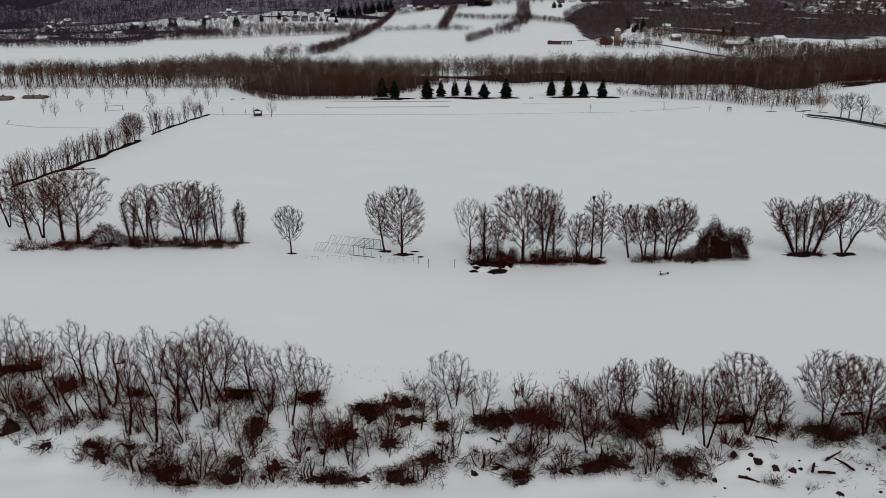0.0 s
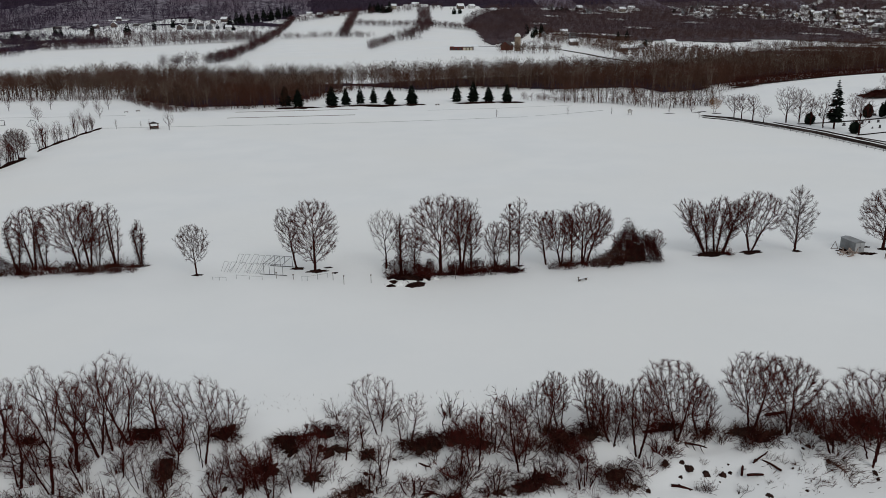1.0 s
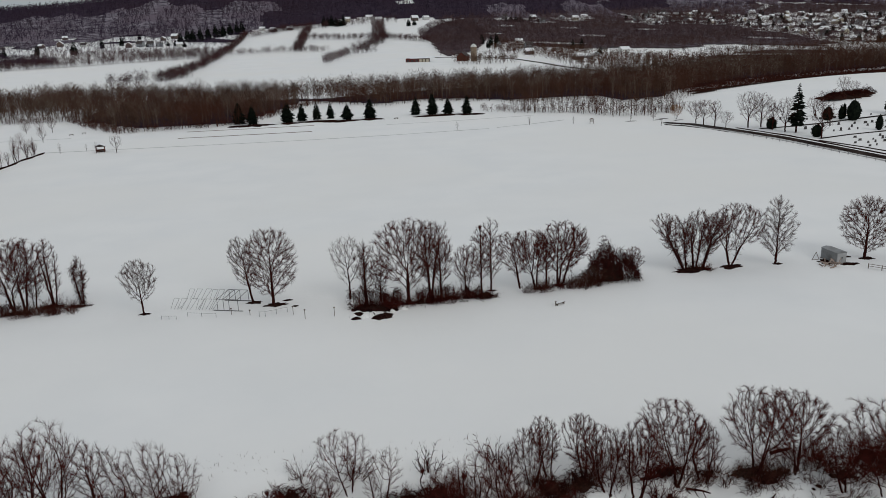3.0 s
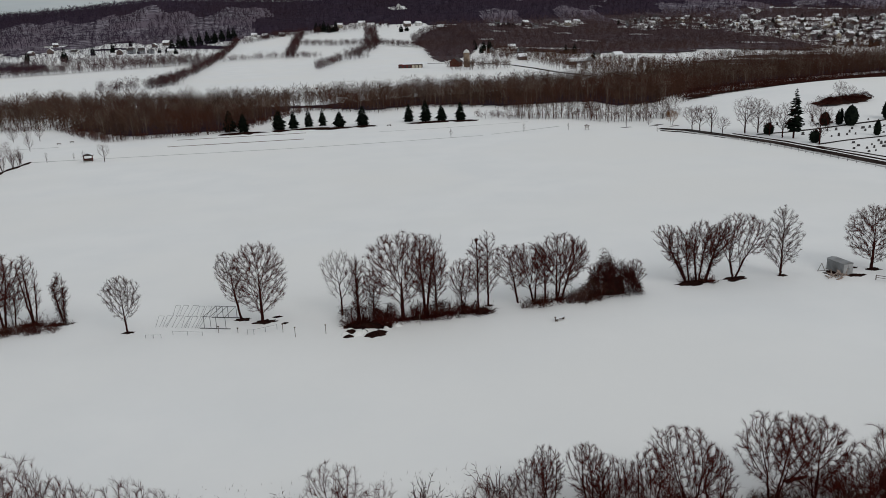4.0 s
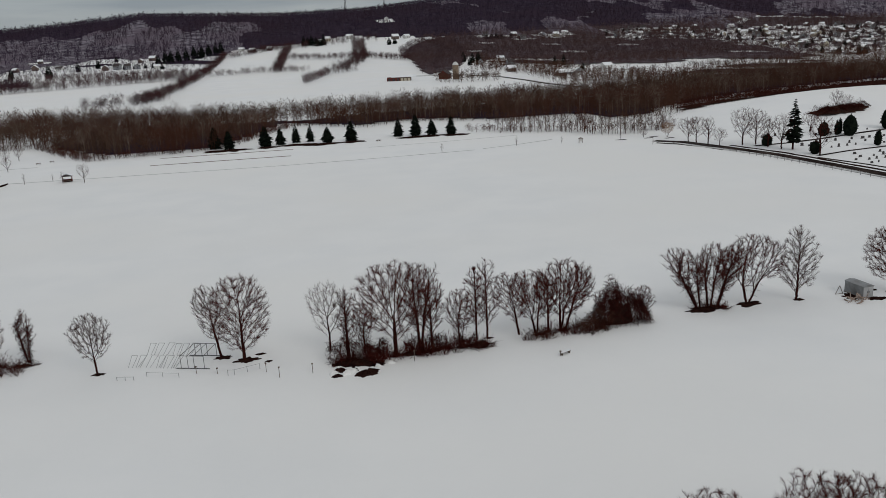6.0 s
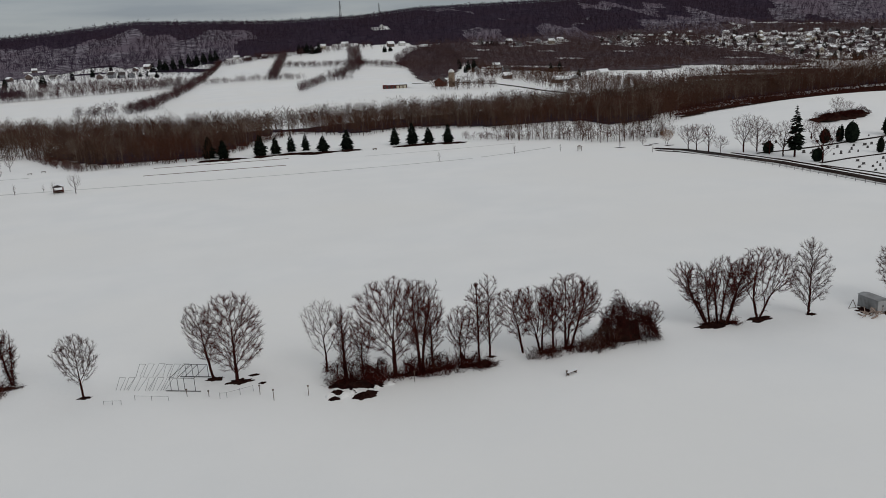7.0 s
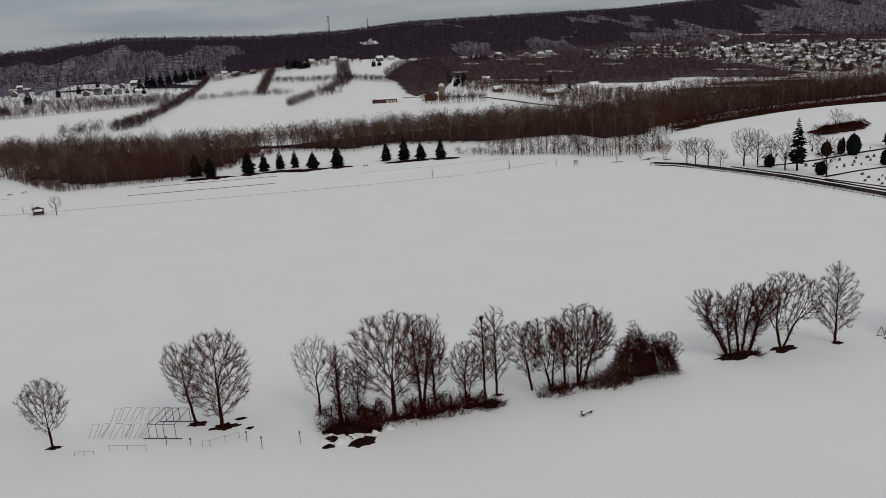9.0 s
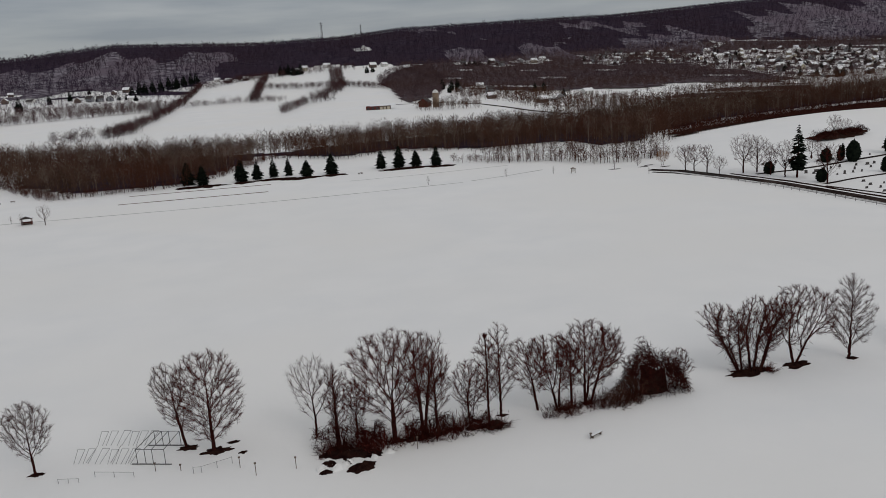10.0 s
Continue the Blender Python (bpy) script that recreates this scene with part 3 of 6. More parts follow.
MIDDLE_WOODS = [(285, 1140), (270, 1060), (310, 985), (350, 930), (399, 918), (450, 874), (534, 906), (580, 800), (650, 850), (705, 1060), (732, 1229), (800, 1330), (880, 1430), (1000, 1560), (620, 1540), (420, 1520), (300, 1500), (270, 1380)]
FARM_CLUMP = [(191, 1107), (195, 1240), (235, 1372), (290, 1500), (316, 1400), (300, 1250), (285, 1137), (225, 960), (180, 905), (172, 925)]
# where the snow shows between the trunks of the hill's woods
OPEN_WOODS = [[(-900, 1250), (-900, 1480), (-440, 1660), (-315, 1740), (-204, 1720), (-98, 1760), (-12, 1647), (-30, 1440), (-82, 1380), (-170, 1374), (-295, 1360), (-480, 1180)],
              [(395, 1480), (401, 1564), (442, 1669), (496, 1685), (456, 1480)], [(510, 1410), (521, 1450), (583, 1593), (681, 1662), (640, 1500)], [(746, 1477), (850, 1678), (968, 1642), (1067, 1557), (879, 1430)],
              [(1060, 1560), (1228, 1791), (1607, 1776), (1480, 1500), (1380, 1460)], [(300, 1822), (342, 1842), (444, 1880), (470, 1862), (428, 1808)], [(640, 1700), (760, 1780), (900, 1800), (860, 1700)]]


def open_woods(x, y):
    """Ragged stretches of the hill where the woods are thin, drawn out down the slope."""
    xx, yy = x + 22 * np.sin(y * 0.021) + 9 * np.sin(x * 0.13), y + 45 * np.sin(x * 0.031) + 30 * np.sin(x * 0.083 + 1)
    hit = np.zeros(len(x), bool)
    for poly in OPEN_WOODS:
        hit |= inside(poly, xx, yy)
    return hit


river = scatter(RIVER_WOODS, 5.5, 11)
river = river[np.hypot(river[:, 0] - 281, (river[:, 1] - 458) * 1.0 - (river[:, 0] - 281) * 0.67) > 14]
woods("river_woods", "bare grey-brown woods along the valley floor", river[river[:, 0] > -160], 8, 16, M_WOODS, 14, 112, 0.36, 0.009, 12, 0.14, 0.0085, 0.5, 0.8)
pale = scatter(RIVER_WOODS, 9.0, 18)
woods("pale_trees", "pale-barked bare trees among the darker woods", pale[pale[:, 0] > -300], 10, 16.5, M_PALEWOOD, 12, 70, 0.30, 0.009, 19, 0.3, 0.0045, 0.4, 0.7)
lower = scatter(RIVER_WOODS, 7.2, 16)
woods("understorey", "low bare growth between the trunks of the woods", lower[(lower[:, 0] > -165) & ((lower[:, 1] < 455) | (lower[:, 0] > 30))], 3.5, 7.5, M_WOODS, 5, 50, 0.55, 0.012, 17, 0.0, 0.020)
woods("thin_woods", "thin row of bare trees with snow between the trunks", river[(river[:, 0] <= -160) & (np.random.RandomState(8).random_sample(len(river)) < 0.8)], 11, 16, M_WOODS, 12, 84, 0.34, 0.015, 13, 0.22, 0.0085)
thin = along([(108, 378), (114, 367), (128, 363), (139, 350), (143, 336), (160, 335), (172, 332)], 1.1, 5, 14)
woods("edge_trees", "slender bare trees standing apart in the snow", thin, 7, 12.5, M_WOODS, 10, 60, 0.28, 0.012, 15, 0.2, 0.008)

hill = scatter(HILL_WOODS, 10.4, 21)
hill = hill[(hill[:, 1] < 1990) | (np.random.RandomState(2).random_sample(len(hill)) < 0.5)]
rows = np.sin(hill[:, 0] * 0.16 + 1.7 * np.sin(hill[:, 0] * 0.041 + hill[:, 1] * 0.004)) + np.sin(hill[:, 0] * 0.067 + 2) + np.random.RandomState(3).normal(0, 0.5, len(hill))
hill = hill[~open_woods(hill[:, 0], hill[:, 1]) | (rows > -1.1)]
hill = clear_of(hill, LEFT_HOUSES + HILL_HOUSES, 13, 1.6)


def away(x, y, spots, radius):
    """Whether points keep a distance from all spots."""
    return clear_mask(np.stack([x, y], -1), spots, radius)


def clear_mask(points, spots, radius):
    keep = np.ones(len(points), bool)
    for sx, sy in spots:
        keep &= np.hypot(points[:, 0] - sx, points[:, 1] - sy) > radius
    return keep


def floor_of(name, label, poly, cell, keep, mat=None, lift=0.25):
    """Shade under the woods, put into a darker sheet laid just over the ground."""
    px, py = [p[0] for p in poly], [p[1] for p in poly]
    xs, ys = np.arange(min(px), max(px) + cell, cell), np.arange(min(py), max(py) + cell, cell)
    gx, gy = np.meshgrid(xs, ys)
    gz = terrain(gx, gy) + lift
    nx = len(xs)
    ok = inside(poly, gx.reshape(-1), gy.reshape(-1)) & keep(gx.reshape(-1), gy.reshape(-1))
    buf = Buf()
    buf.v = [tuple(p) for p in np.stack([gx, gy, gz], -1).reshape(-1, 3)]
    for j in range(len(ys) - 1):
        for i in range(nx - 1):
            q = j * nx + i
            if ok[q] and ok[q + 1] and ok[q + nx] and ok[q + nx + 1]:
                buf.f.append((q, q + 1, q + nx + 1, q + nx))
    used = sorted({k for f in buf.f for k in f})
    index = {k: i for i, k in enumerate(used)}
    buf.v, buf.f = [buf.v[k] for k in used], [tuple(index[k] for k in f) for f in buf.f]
    tagged(part(name, buf, mat or M_SHADEFLOOR), label, "ground", kind="structure")


GAPS = LEFT_HOUSES + HILL_HOUSES + FARM_HOUSES
# sheets coloured for the shade under the trees; the ground below them is snow
floor_of("forest_floor", "dark sheet for the shaded snow under the ridge woods", HILL_WOODS, 12, lambda x, y: away(x, y, GAPS, 15))
floor_of("forest_floor", "greyed sheet for the shaded snow under the thin woods of the slope", [(-900, 1170), (2000, 1170), (2000, 1900), (-900, 1900)], 7, lambda x, y: open_woods(x, y) & away(x, y, GAPS, 15), M_SHADEDSNOW, 0.9)
floor_of("forest_floor", "dark sheet for the shaded snow under the lower woods", MIDDLE_WOODS, 8, lambda x, y: (np.sin(x * 0.05 + 2 * np.sin(y * 0.012)) + np.sin(y * 0.037 + x * 0.03) > -1.85) & away(x, y, GAPS + TOWN, 16), M_SHADEFLOORPALE, 0.65)
floor_of("forest_floor", "dark sheet for the shade under the farm's clump of trees", FARM_CLUMP, 6, lambda x, y: x > 0, M_SHADEFLOORPALE, 0.4)
floor_of("forest_floor", "dark sheet for the shaded snow under the river woods", RIVER_WOODS, 6, lambda x, y: (x > -118) & inside(RIVER_WOODS, x, y - 12) & (np.hypot(x - 281, (y - 458) - (x - 281) * 0.67) > 14))
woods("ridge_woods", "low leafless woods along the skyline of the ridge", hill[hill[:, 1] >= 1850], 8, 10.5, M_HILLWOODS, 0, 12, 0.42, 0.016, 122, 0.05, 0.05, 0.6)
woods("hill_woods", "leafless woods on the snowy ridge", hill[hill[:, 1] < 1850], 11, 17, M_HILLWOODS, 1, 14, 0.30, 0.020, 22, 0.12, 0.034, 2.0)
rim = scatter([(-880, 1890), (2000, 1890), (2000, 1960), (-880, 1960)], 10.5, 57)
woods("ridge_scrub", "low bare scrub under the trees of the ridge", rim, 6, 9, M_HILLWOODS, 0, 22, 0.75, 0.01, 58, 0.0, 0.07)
mid = clear_of(clear_of(scatter(MIDDLE_WOODS, 8.4, 23), HILL_HOUSES + FARM_HOUSES, 14, 1.8), TOWN, 11, 1.5)
woods("middle_woods", "leafless woods below the ridge", mid, 7, 14, M_MIDWOODS, 3, 23, 0.40, 0.010, 24, 0.08, 0.031)
clump = clear_of(scatter(FARM_CLUMP, 7.6, 25), [(188, 819), (185, 844)], 20)
woods("farm_woods", "clump of bare trees beside the farm", clump, 8, 15, M_MIDWOODS, 7, 64, 0.36, 0.010, 26, 0.14, 0.012)
town = clear_of(scatter(TOWN_AREA, 8.8, 27), TOWN, 9, 1.3)
woods("town_trees", "bare garden trees between the houses of the town", town, 6, 12, M_MIDWOODS, 3, 30, 0.40, 0.012, 28, 0.08, 0.026)
hamlet = clear_of(scatter(HAMLET_AREA, 10, 127), TOWN, 10, 1.3)
woods("town_trees", "bare garden trees round the upper houses", hamlet, 7, 13, M_MIDWOODS, 3, 30, 0.40, 0.012, 128, 0.08, 0.026)
above = scatter([(1030, 1376), (1232, 1352), (1010, 1080), (1100, 1090), (1420, 1440), (1380, 1460), (1000, 1560), (880, 1432)], 8.6, 131)
woods("middle_woods", "leafless woods behind the town", above, 8, 14, M_MIDWOODS, 3, 26, 0.40, 0.010, 132, 0.08, 0.028)
floor_of("forest_floor", "dark sheet for the shaded snow under the woods behind the town", [(1030, 1376), (1232, 1352), (1010, 1080), (1100, 1090), (1420, 1440), (1380, 1460), (1000, 1560), (880, 1432)], 9, lambda x, y: away(x, y, TOWN, 15), M_SHADEFLOORPALE, 0.6)
floor_of("garden_ground", "dark sheet for the shade under the garden trees of the town", TOWN_AREA, 9, lambda x, y: (np.sin(x * 0.041 + 2 * np.sin(y * 0.019)) + np.sin(y * 0.033 + x * 0.05) > -0.1) & away(x, y, TOWN, 14), M_SHADEFLOORPALE, 0.85)
below = scatter([(380, 592), (500, 600), (640, 640), (900, 860), (1100, 1090), (1010, 1080), (720, 815), (660, 850), (585, 800), (530, 790), (490, 800), (425, 760), (380, 720)], 7.8, 29)
woods("slope_trees", "bare trees on the slope below the town", below, 7, 12, M_WOODS, 6, 38, 0.38, 0.010, 30, 0.15, 0.014)
floor_of("forest_floor", "dark sheet for the shaded snow under the trees below the town", [(380, 592), (450, 600), (520, 680), (600, 760), (580, 795), (490, 795), (425, 755), (380, 715)], 7, lambda x, y: np.sin(x * 0.05 + y * 0.06) > -0.8, M_SHADEFLOORPALE, 0.4)
village = clear_of(scatter([(-760, 1070), (-640, 1090), (-420, 1150), (-300, 1180), (-150, 1190), (-85, 1190), (-70, 1330), (-60, 1440), (-220, 1400), (-400, 1340), (-520, 1210), (-760, 1120)], 10, 51), LEFT_HOUSES, 11, 1.8)
woods("village_trees", "bare garden trees and scrub round the houses below the ridge", village, 5, 11, M_HILLWOODS, 3, 30, 0.42, 0.011, 52, 0.03, 0.024)
belt = scatter([(-330, 985), (-274, 1020), (-120, 1006), (-92, 1025), (-80, 1110), (-134, 1125), (-242, 1155), (-330, 1150)], 8.2, 151)
woods("garden_belt", "belt of slender bare trees on the snow below the houses", belt, 6, 12, M_MIDWOODS, 6, 40, 0.30, 0.014, 152, 0.12, 0.014)
floor_of("garden_ground", "dark sheet for the shade under the trees round the houses below the ridge", [(-420, 1250), (-300, 1290), (-180, 1300), (-85, 1210), (-62, 1330), (-60, 1440), (-220, 1400), (-400, 1340)], 8, lambda x, y: (np.sin(x * 0.05 + 2 * np.sin(y * 0.03)) + np.sin(y * 0.05) > 0.3) & away(x, y, LEFT_HOUSES, 14), None, 0.5)
CREST = [(188, 355), (215, 362), (245, 366), (300, 376), (400, 412), (600, 500), (600, 548), (400, 508), (300, 472), (240, 427), (202, 390)]
crest = scatter(CREST, 4.2, 53)
crest = crest[np.hypot(crest[:, 0] - 281, (crest[:, 1] - 458) - (crest[:, 0] - 281) * 0.67) > 12]
woods("crest_scrub", "tall red-brown scrub behind the crest of the snowy hill", crest, 3.0, 6.0, M_REDDARK, 5, 42, 0.55, 0.014, 54, 0.0, 0.018)
# shade under the scrub, put in as a sheet of dark brush colour
floor_of("forest_floor", "dark sheet for the shade under the scrub behind the hill", CREST, 6, lambda x, y: np.hypot(x - 281, (y - 458) - (x - 281) * 0.67) > 10, M_BRUSH, 0.3)


HEDGES = [([(-480, 862), (-331, 879)], 3.5, 5, 7, 11), ([(-332, 952), (-257, 977), (-124, 1024), (-86, 1010)], 1.7, 7, 8, 13), ([(-112, 722), (-105, 797), (-90, 962), (-82, 1066), (-76, 1205), (-69, 1350)], 2.4, 4, 6, 11),
          ([(-152, 710), (-128, 738), (-104, 752), (-97, 775)], 1.8, 6, 7, 11), ([(-74, 1050), (-26, 1064), (9, 1069), (43, 1048)], 2.0, 5, 6, 10), ([(8, 1050), (14, 1150), (20, 1249), (34, 1431)], 3.2, 6, 8, 13),
          ([(36, 883), (52, 940), (67, 985), (104, 1013)], 2.6, 4, 6, 11), ([(29, 1258), (69, 1231), (101, 1215), (136, 1228), (196, 1132)], 1.7, 5, 7, 11), ([(-60, 1320), (0, 1420), (30, 1440)], 2.2, 8, 7, 11),
          ([(84, 1032), (116, 1121), (134, 1208), (145, 1330), (160, 1480)], 2.2, 10, 7, 12), ([(332, 758), (420, 800), (517, 812)], 9, 4, 5, 8), ([(210, 880), (300, 960), (420, 900)], 5, 14, 6, 10),
          ([(-30, 1400), (40, 1440), (150, 1500), (200, 1500)], 2.6, 18, 8, 12), ([(-280, 1120), (-200, 1110), (-100, 1120)], 3.0, 6, 5, 9)]
for i, (line, gap, width, lo, hi) in enumerate(HEDGES):
    woods("hedgerow", "leafless hedgerow trees between snowy fields", along(line, gap * 0.42, width, 40 + i), lo * 0.6, hi * 1.2, M_HEDGE, 5, 44, 0.38, 0.009, 60 + i, 0.08, 0.014)
scrub = clear_of(scatter([(-640, 880), (-480, 868), (-335, 884), (-335, 960), (-260, 990), (-300, 1090), (-420, 1160), (-640, 1110)], 6.4, 38), LEFT_HOUSES, 8, 1.5)
floor_of("garden_ground", "dark sheet for the shaded snow under the valley scrub", [(-640, 930), (-480, 925), (-345, 945), (-335, 980), (-260, 990), (-300, 1090), (-420, 1160), (-640, 1110)], 9, lambda x, y: (np.sin(x * 0.06 + 2 * np.sin(y * 0.03)) + np.sin(y * 0.06) > -0.4) & away(x, y, LEFT_HOUSES, 13), M_SHADEFLOORPALE, 0.7)
woods("scrub_woods", "bare scrubby woods round the valley houses", scrub, 4, 11, M_HILLWOODS, 4, 28, 0.42, 0.010, 39, 0.06, 0.036)
farm = clear_of(scatter([(250, 640), (300, 600), (380, 640), (372, 735), (330, 775), (345, 930), (300, 985), (290, 1110), (240, 960), (262, 820)], 6.4, 36), FARM_HOUSES, 13, 1.8)
yard = scatter([(165, 770), (222, 762), (226, 806), (199, 808), (176, 822), (160, 815)], 6.0, 136)
woods("farm_trees", "bare trees in front of the barn and silo", yard, 7, 12, M_WOODS, 8, 60, 0.38, 0.011, 137, 0.1, 0.013)
woods("farm_trees", "bare garden trees round the farm houses", farm, 5, 12, M_WOODS, 4, 30, 0.38, 0.011, 37, 0.08, 0.024)
# undergrowth along the edge of the river woods and behind the cemetery's hill
under = np.concatenate([along([(96, 386), (120, 368), (137, 358), (160, 340), (176, 330)], 0.6, 7, 35), along([(-112, 438), (-100, 413), (-79, 375), (-24, 387), (-12, 418), (10, 468), (50, 469), (110, 441)], 0.7, 3.5, 31), along([(196, 372), (240, 378), (300, 398), (400, 450), (600, 520)], 0.6, 7, 32), along([(-430, 450), (-112, 441)], 1.1, 4, 33)])
woods("undergrowth", "low red-brown scrub along the woodland edge", under, 1.8, 4.6, M_REDTWIG, 6, 38, 0.6, 0.02, 34, 0.0, 0.025)


# ---- conifers ----
def conifer(name, seed, height, width, label, group="", whorls=15, gappy=0.0, shoots=5, foot=0.07):
    """A spruce: a stem with whorls of drooping, ragged boughs."""
    rng = random.Random(seed)
    root = thing(name, label, "conifer", group)
    t, b = Buf(), Buf()
    t.tube([Vector((0, 0, -0.3)), Vector((0, 0, height * 0.5)), Vector((0, 0, height))], [0.02 * height, 0.012 * height, 0.01], 5)
    for i in range(whorls):
        f = i / whorls
        z = height * (foot + (0.97 - foot) * f)
        reach = width / 2 * 1.15 * (1 - f) ** 0.7 * (0.66 + 0.34 * min(1.0, f / 0.22)) * (1 + 0.09 * math.sin(i * 2.1)) + 0.12
        n = max(5, int(13 * (1 - 0.55 * f)))
        for k in range(n):
            if rng.random() < gappy:
                continue
            az = 6.283 * (k + rng.uniform(-0.35, 0.35)) / n + i * 0.9
            l = reach * rng.uniform(0.72, 1.15)
            u, s = Vector((math.cos(az), math.sin(az), 0)), Vector((-math.sin(az), math.cos(az), 0))
            droop = 0.30 * l * rng.uniform(0.5, 1.3)
            base, tip = Vector((0, 0, z + rng.uniform(-0.02, 0.02) * height)), u * l + Vector((0, 0, z - droop + 0.12 * l))
            midp = base.lerp(tip, 0.55) + UP * 0.10 * l
            w, th = 0.30 * l + 0.12, 0.16 * l + 0.10
            n0 = len(b.v)
            b.v += [tuple(base), tuple(midp + s * w), tuple(midp + UP * th * 0.5), tuple(midp - s * w), tuple(midp - UP * th), tuple(tip)]
            b.f += [(n0 + a, n0 + c, n0 + d) for a, c, d in ((0, 1, 2), (0, 2, 3), (0, 3, 4), (0, 4, 1), (5, 2, 1), (5, 3, 2), (5, 4, 3), (5, 1, 4))]
            for _ in range(shoots):
                q = base.lerp(tip, rng.uniform(0.3, 1.0)) + s * w * rng.uniform(-0.8, 0.8)
                e = (u * rng.uniform(0.3, 1) + s * rng.uniform(-1, 1) + UP * rng.uniform(-0.7, 0.35)).normalized() * (0.16 * l + 0.14)
                b.tube([q, q + e], [0.07, 0.0], 3)
    part("trunk", t, M_BARK, root)
    part("crown", b, M_NEEDLE, root, "dark green needles on drooping boughs")
    return root


CONIFERS = [(-26.4, 385, 10.5, 6.8), (-20, 381.6, 8.8, 5.6), (-3.8, 381.4, 10.0, 6.0), (3.0, 384.3, 8.4, 5.2), (10.2, 387.5, 8.8, 4.2), (16.9, 388.4, 8.4, 4.4), (24.4, 379.3, 7.6, 5.8), (35.4, 380.2, 9.6, 5.6),
            (58.3, 384.2, 9.0, 5.4), (66.3, 382, 10.3, 5.8), (73.7, 380.1, 8.0, 6.2), (82.6, 377.3, 9.2, 5.4)]
for i, (x, y, h, w) in enumerate(CONIFERS):
    place(conifer("conifer", 100 + i, h * 1.02, w * (0.95 + 0.25 * ((i * 7) % 5) / 4), "dark green conifer in a row behind the snowfield", "conifers behind the field", whorls=(20, 22, 19)[i % 3], gappy=(0.14, 0.24, 0.2)[i % 3], shoots=7), x, y, 40 * i)


def soil_patch(name, seed, x, y, rx, ry, mat, label, h=0.14, turn=0.0):
    ob = part(name, mound(seed, rx, ry, h, 6, 36, 0.4), mat, None)
    tagged(ob, label, "bare ground")
    return place(ob, x, y, turn, sink=0.0)


for i, (x, y, rx, ry) in enumerate([(-19, 376, 9, 3.0), (-3, 377.5, 4.5, 2.6), (10, 379, 10, 2.4), (22, 375.5, 9, 2.8), (36.5, 376, 5, 2.4), (69, 377, 12, 2.6), (84, 374, 6, 2.2)]):
    soil_patch("soil_patch", 130 + i, x, y, rx * 1.15, ry * 1.7, M_SOIL, "dark bare soil under the conifers", 0.4)


def clipped_evergreen(name, seed, height, width, label, group=""):
    """A dense rounded evergreen: a lumpy core bristling with short shoots."""
    rng = random.Random(seed)
    root = thing(name, label, "evergreen", group)
    b = Buf()
    off = Vector((seed, 3, 1))
    rings, spokes = 9, 14
    for i in range(rings + 1):
        f = i / rings
        for j in range(spokes):
            w = 6.283 * j / spokes
            rad = width / 2 * math.sin(math.pi * (0.08 + 0.92 * f)) ** 0.6 * (1 - 0.25 * f)
            p = Vector((math.cos(w) * rad, math.sin(w) * rad, height * f * 0.97))
            p *= 1 + 0.16 * noise.noise(p * 1.1 + off)
            b.v.append(tuple(p))
    for i in range(rings):
        for j in range(spokes):
            a, c = i * spokes, (i + 1) * spokes
            b.f.append((a + j, a + (j + 1) % spokes, c + (j + 1) % spokes, c + j))
    for _ in range(420):
        p = Vector(b.v[rng.randrange(rings * spokes + spokes)])
        d = (Vector((p.x, p.y, (p.z - height * 0.45) * 0.7)).normalized() + wander(rng, 0.5)).normalized()
        b.tube([p, p + d * rng.uniform(0.2, 0.5)], [0.12, 0.0], 3)
    part("crown", b, M_NEEDLE, root)
    return root


# ---- cemetery and road ----
def laid(name, buf, mat, label, category, kind="structure"):
    return tagged(part(name, buf, mat), label, category, kind=kind)


ROAD = [(151, 306), (158, 296), (163, 277), (169, 252), (171.5, 225), (173, 200), (176, 150), (185, 60)]
laid("road", draped(strip(ROAD, 5.2, 1, 0.03), 0.07, 2), M_ASPHALT, "wet dark asphalt road cleared of snow", "road")
laid("road_verge", draped(strip([(x - 4.2, y - 0.5) for x, y in ROAD[1:]], 1.3, 2, 0.25), 0.28, 2), M_SLUSH, "ridge of ploughed grey snow beside the road", "snow")
laid("verge", draped(strip([(x + 4.2, y + 0.5) for x, y in ROAD[2:]], 1.6, 3, 0.3), 0.14, 2), M_SOIL, "dark bare verge along the road", "ground")
laid("verge", draped(strip([(149, 300), (154, 292), (158.5, 281), (160.5, 270)], 2.4, 4, 0.3), 0.14, 2), M_SOIL, "dark bare verge along the road", "ground")
laid("path", draped(strip([(173, 271), (186, 269), (199, 270), (218, 273), (246, 276)], 2.2, 5, 0.12), 0.08, 2), M_ASPHALT, "dark cemetery path cleared of snow", "path")
laid("path", draped(strip([(178, 243), (192, 246), (209, 248), (240, 251)], 2.0, 6, 0.12), 0.08, 2), M_ASPHALT, "dark cemetery path cleared of snow", "path")
laid("path", draped(strip([(176, 240), (180, 222), (182, 205), (186, 170)], 2.0, 7, 0.15), 0.08, 2), M_ASPHALT, "dark cemetery path cleared of snow", "path")


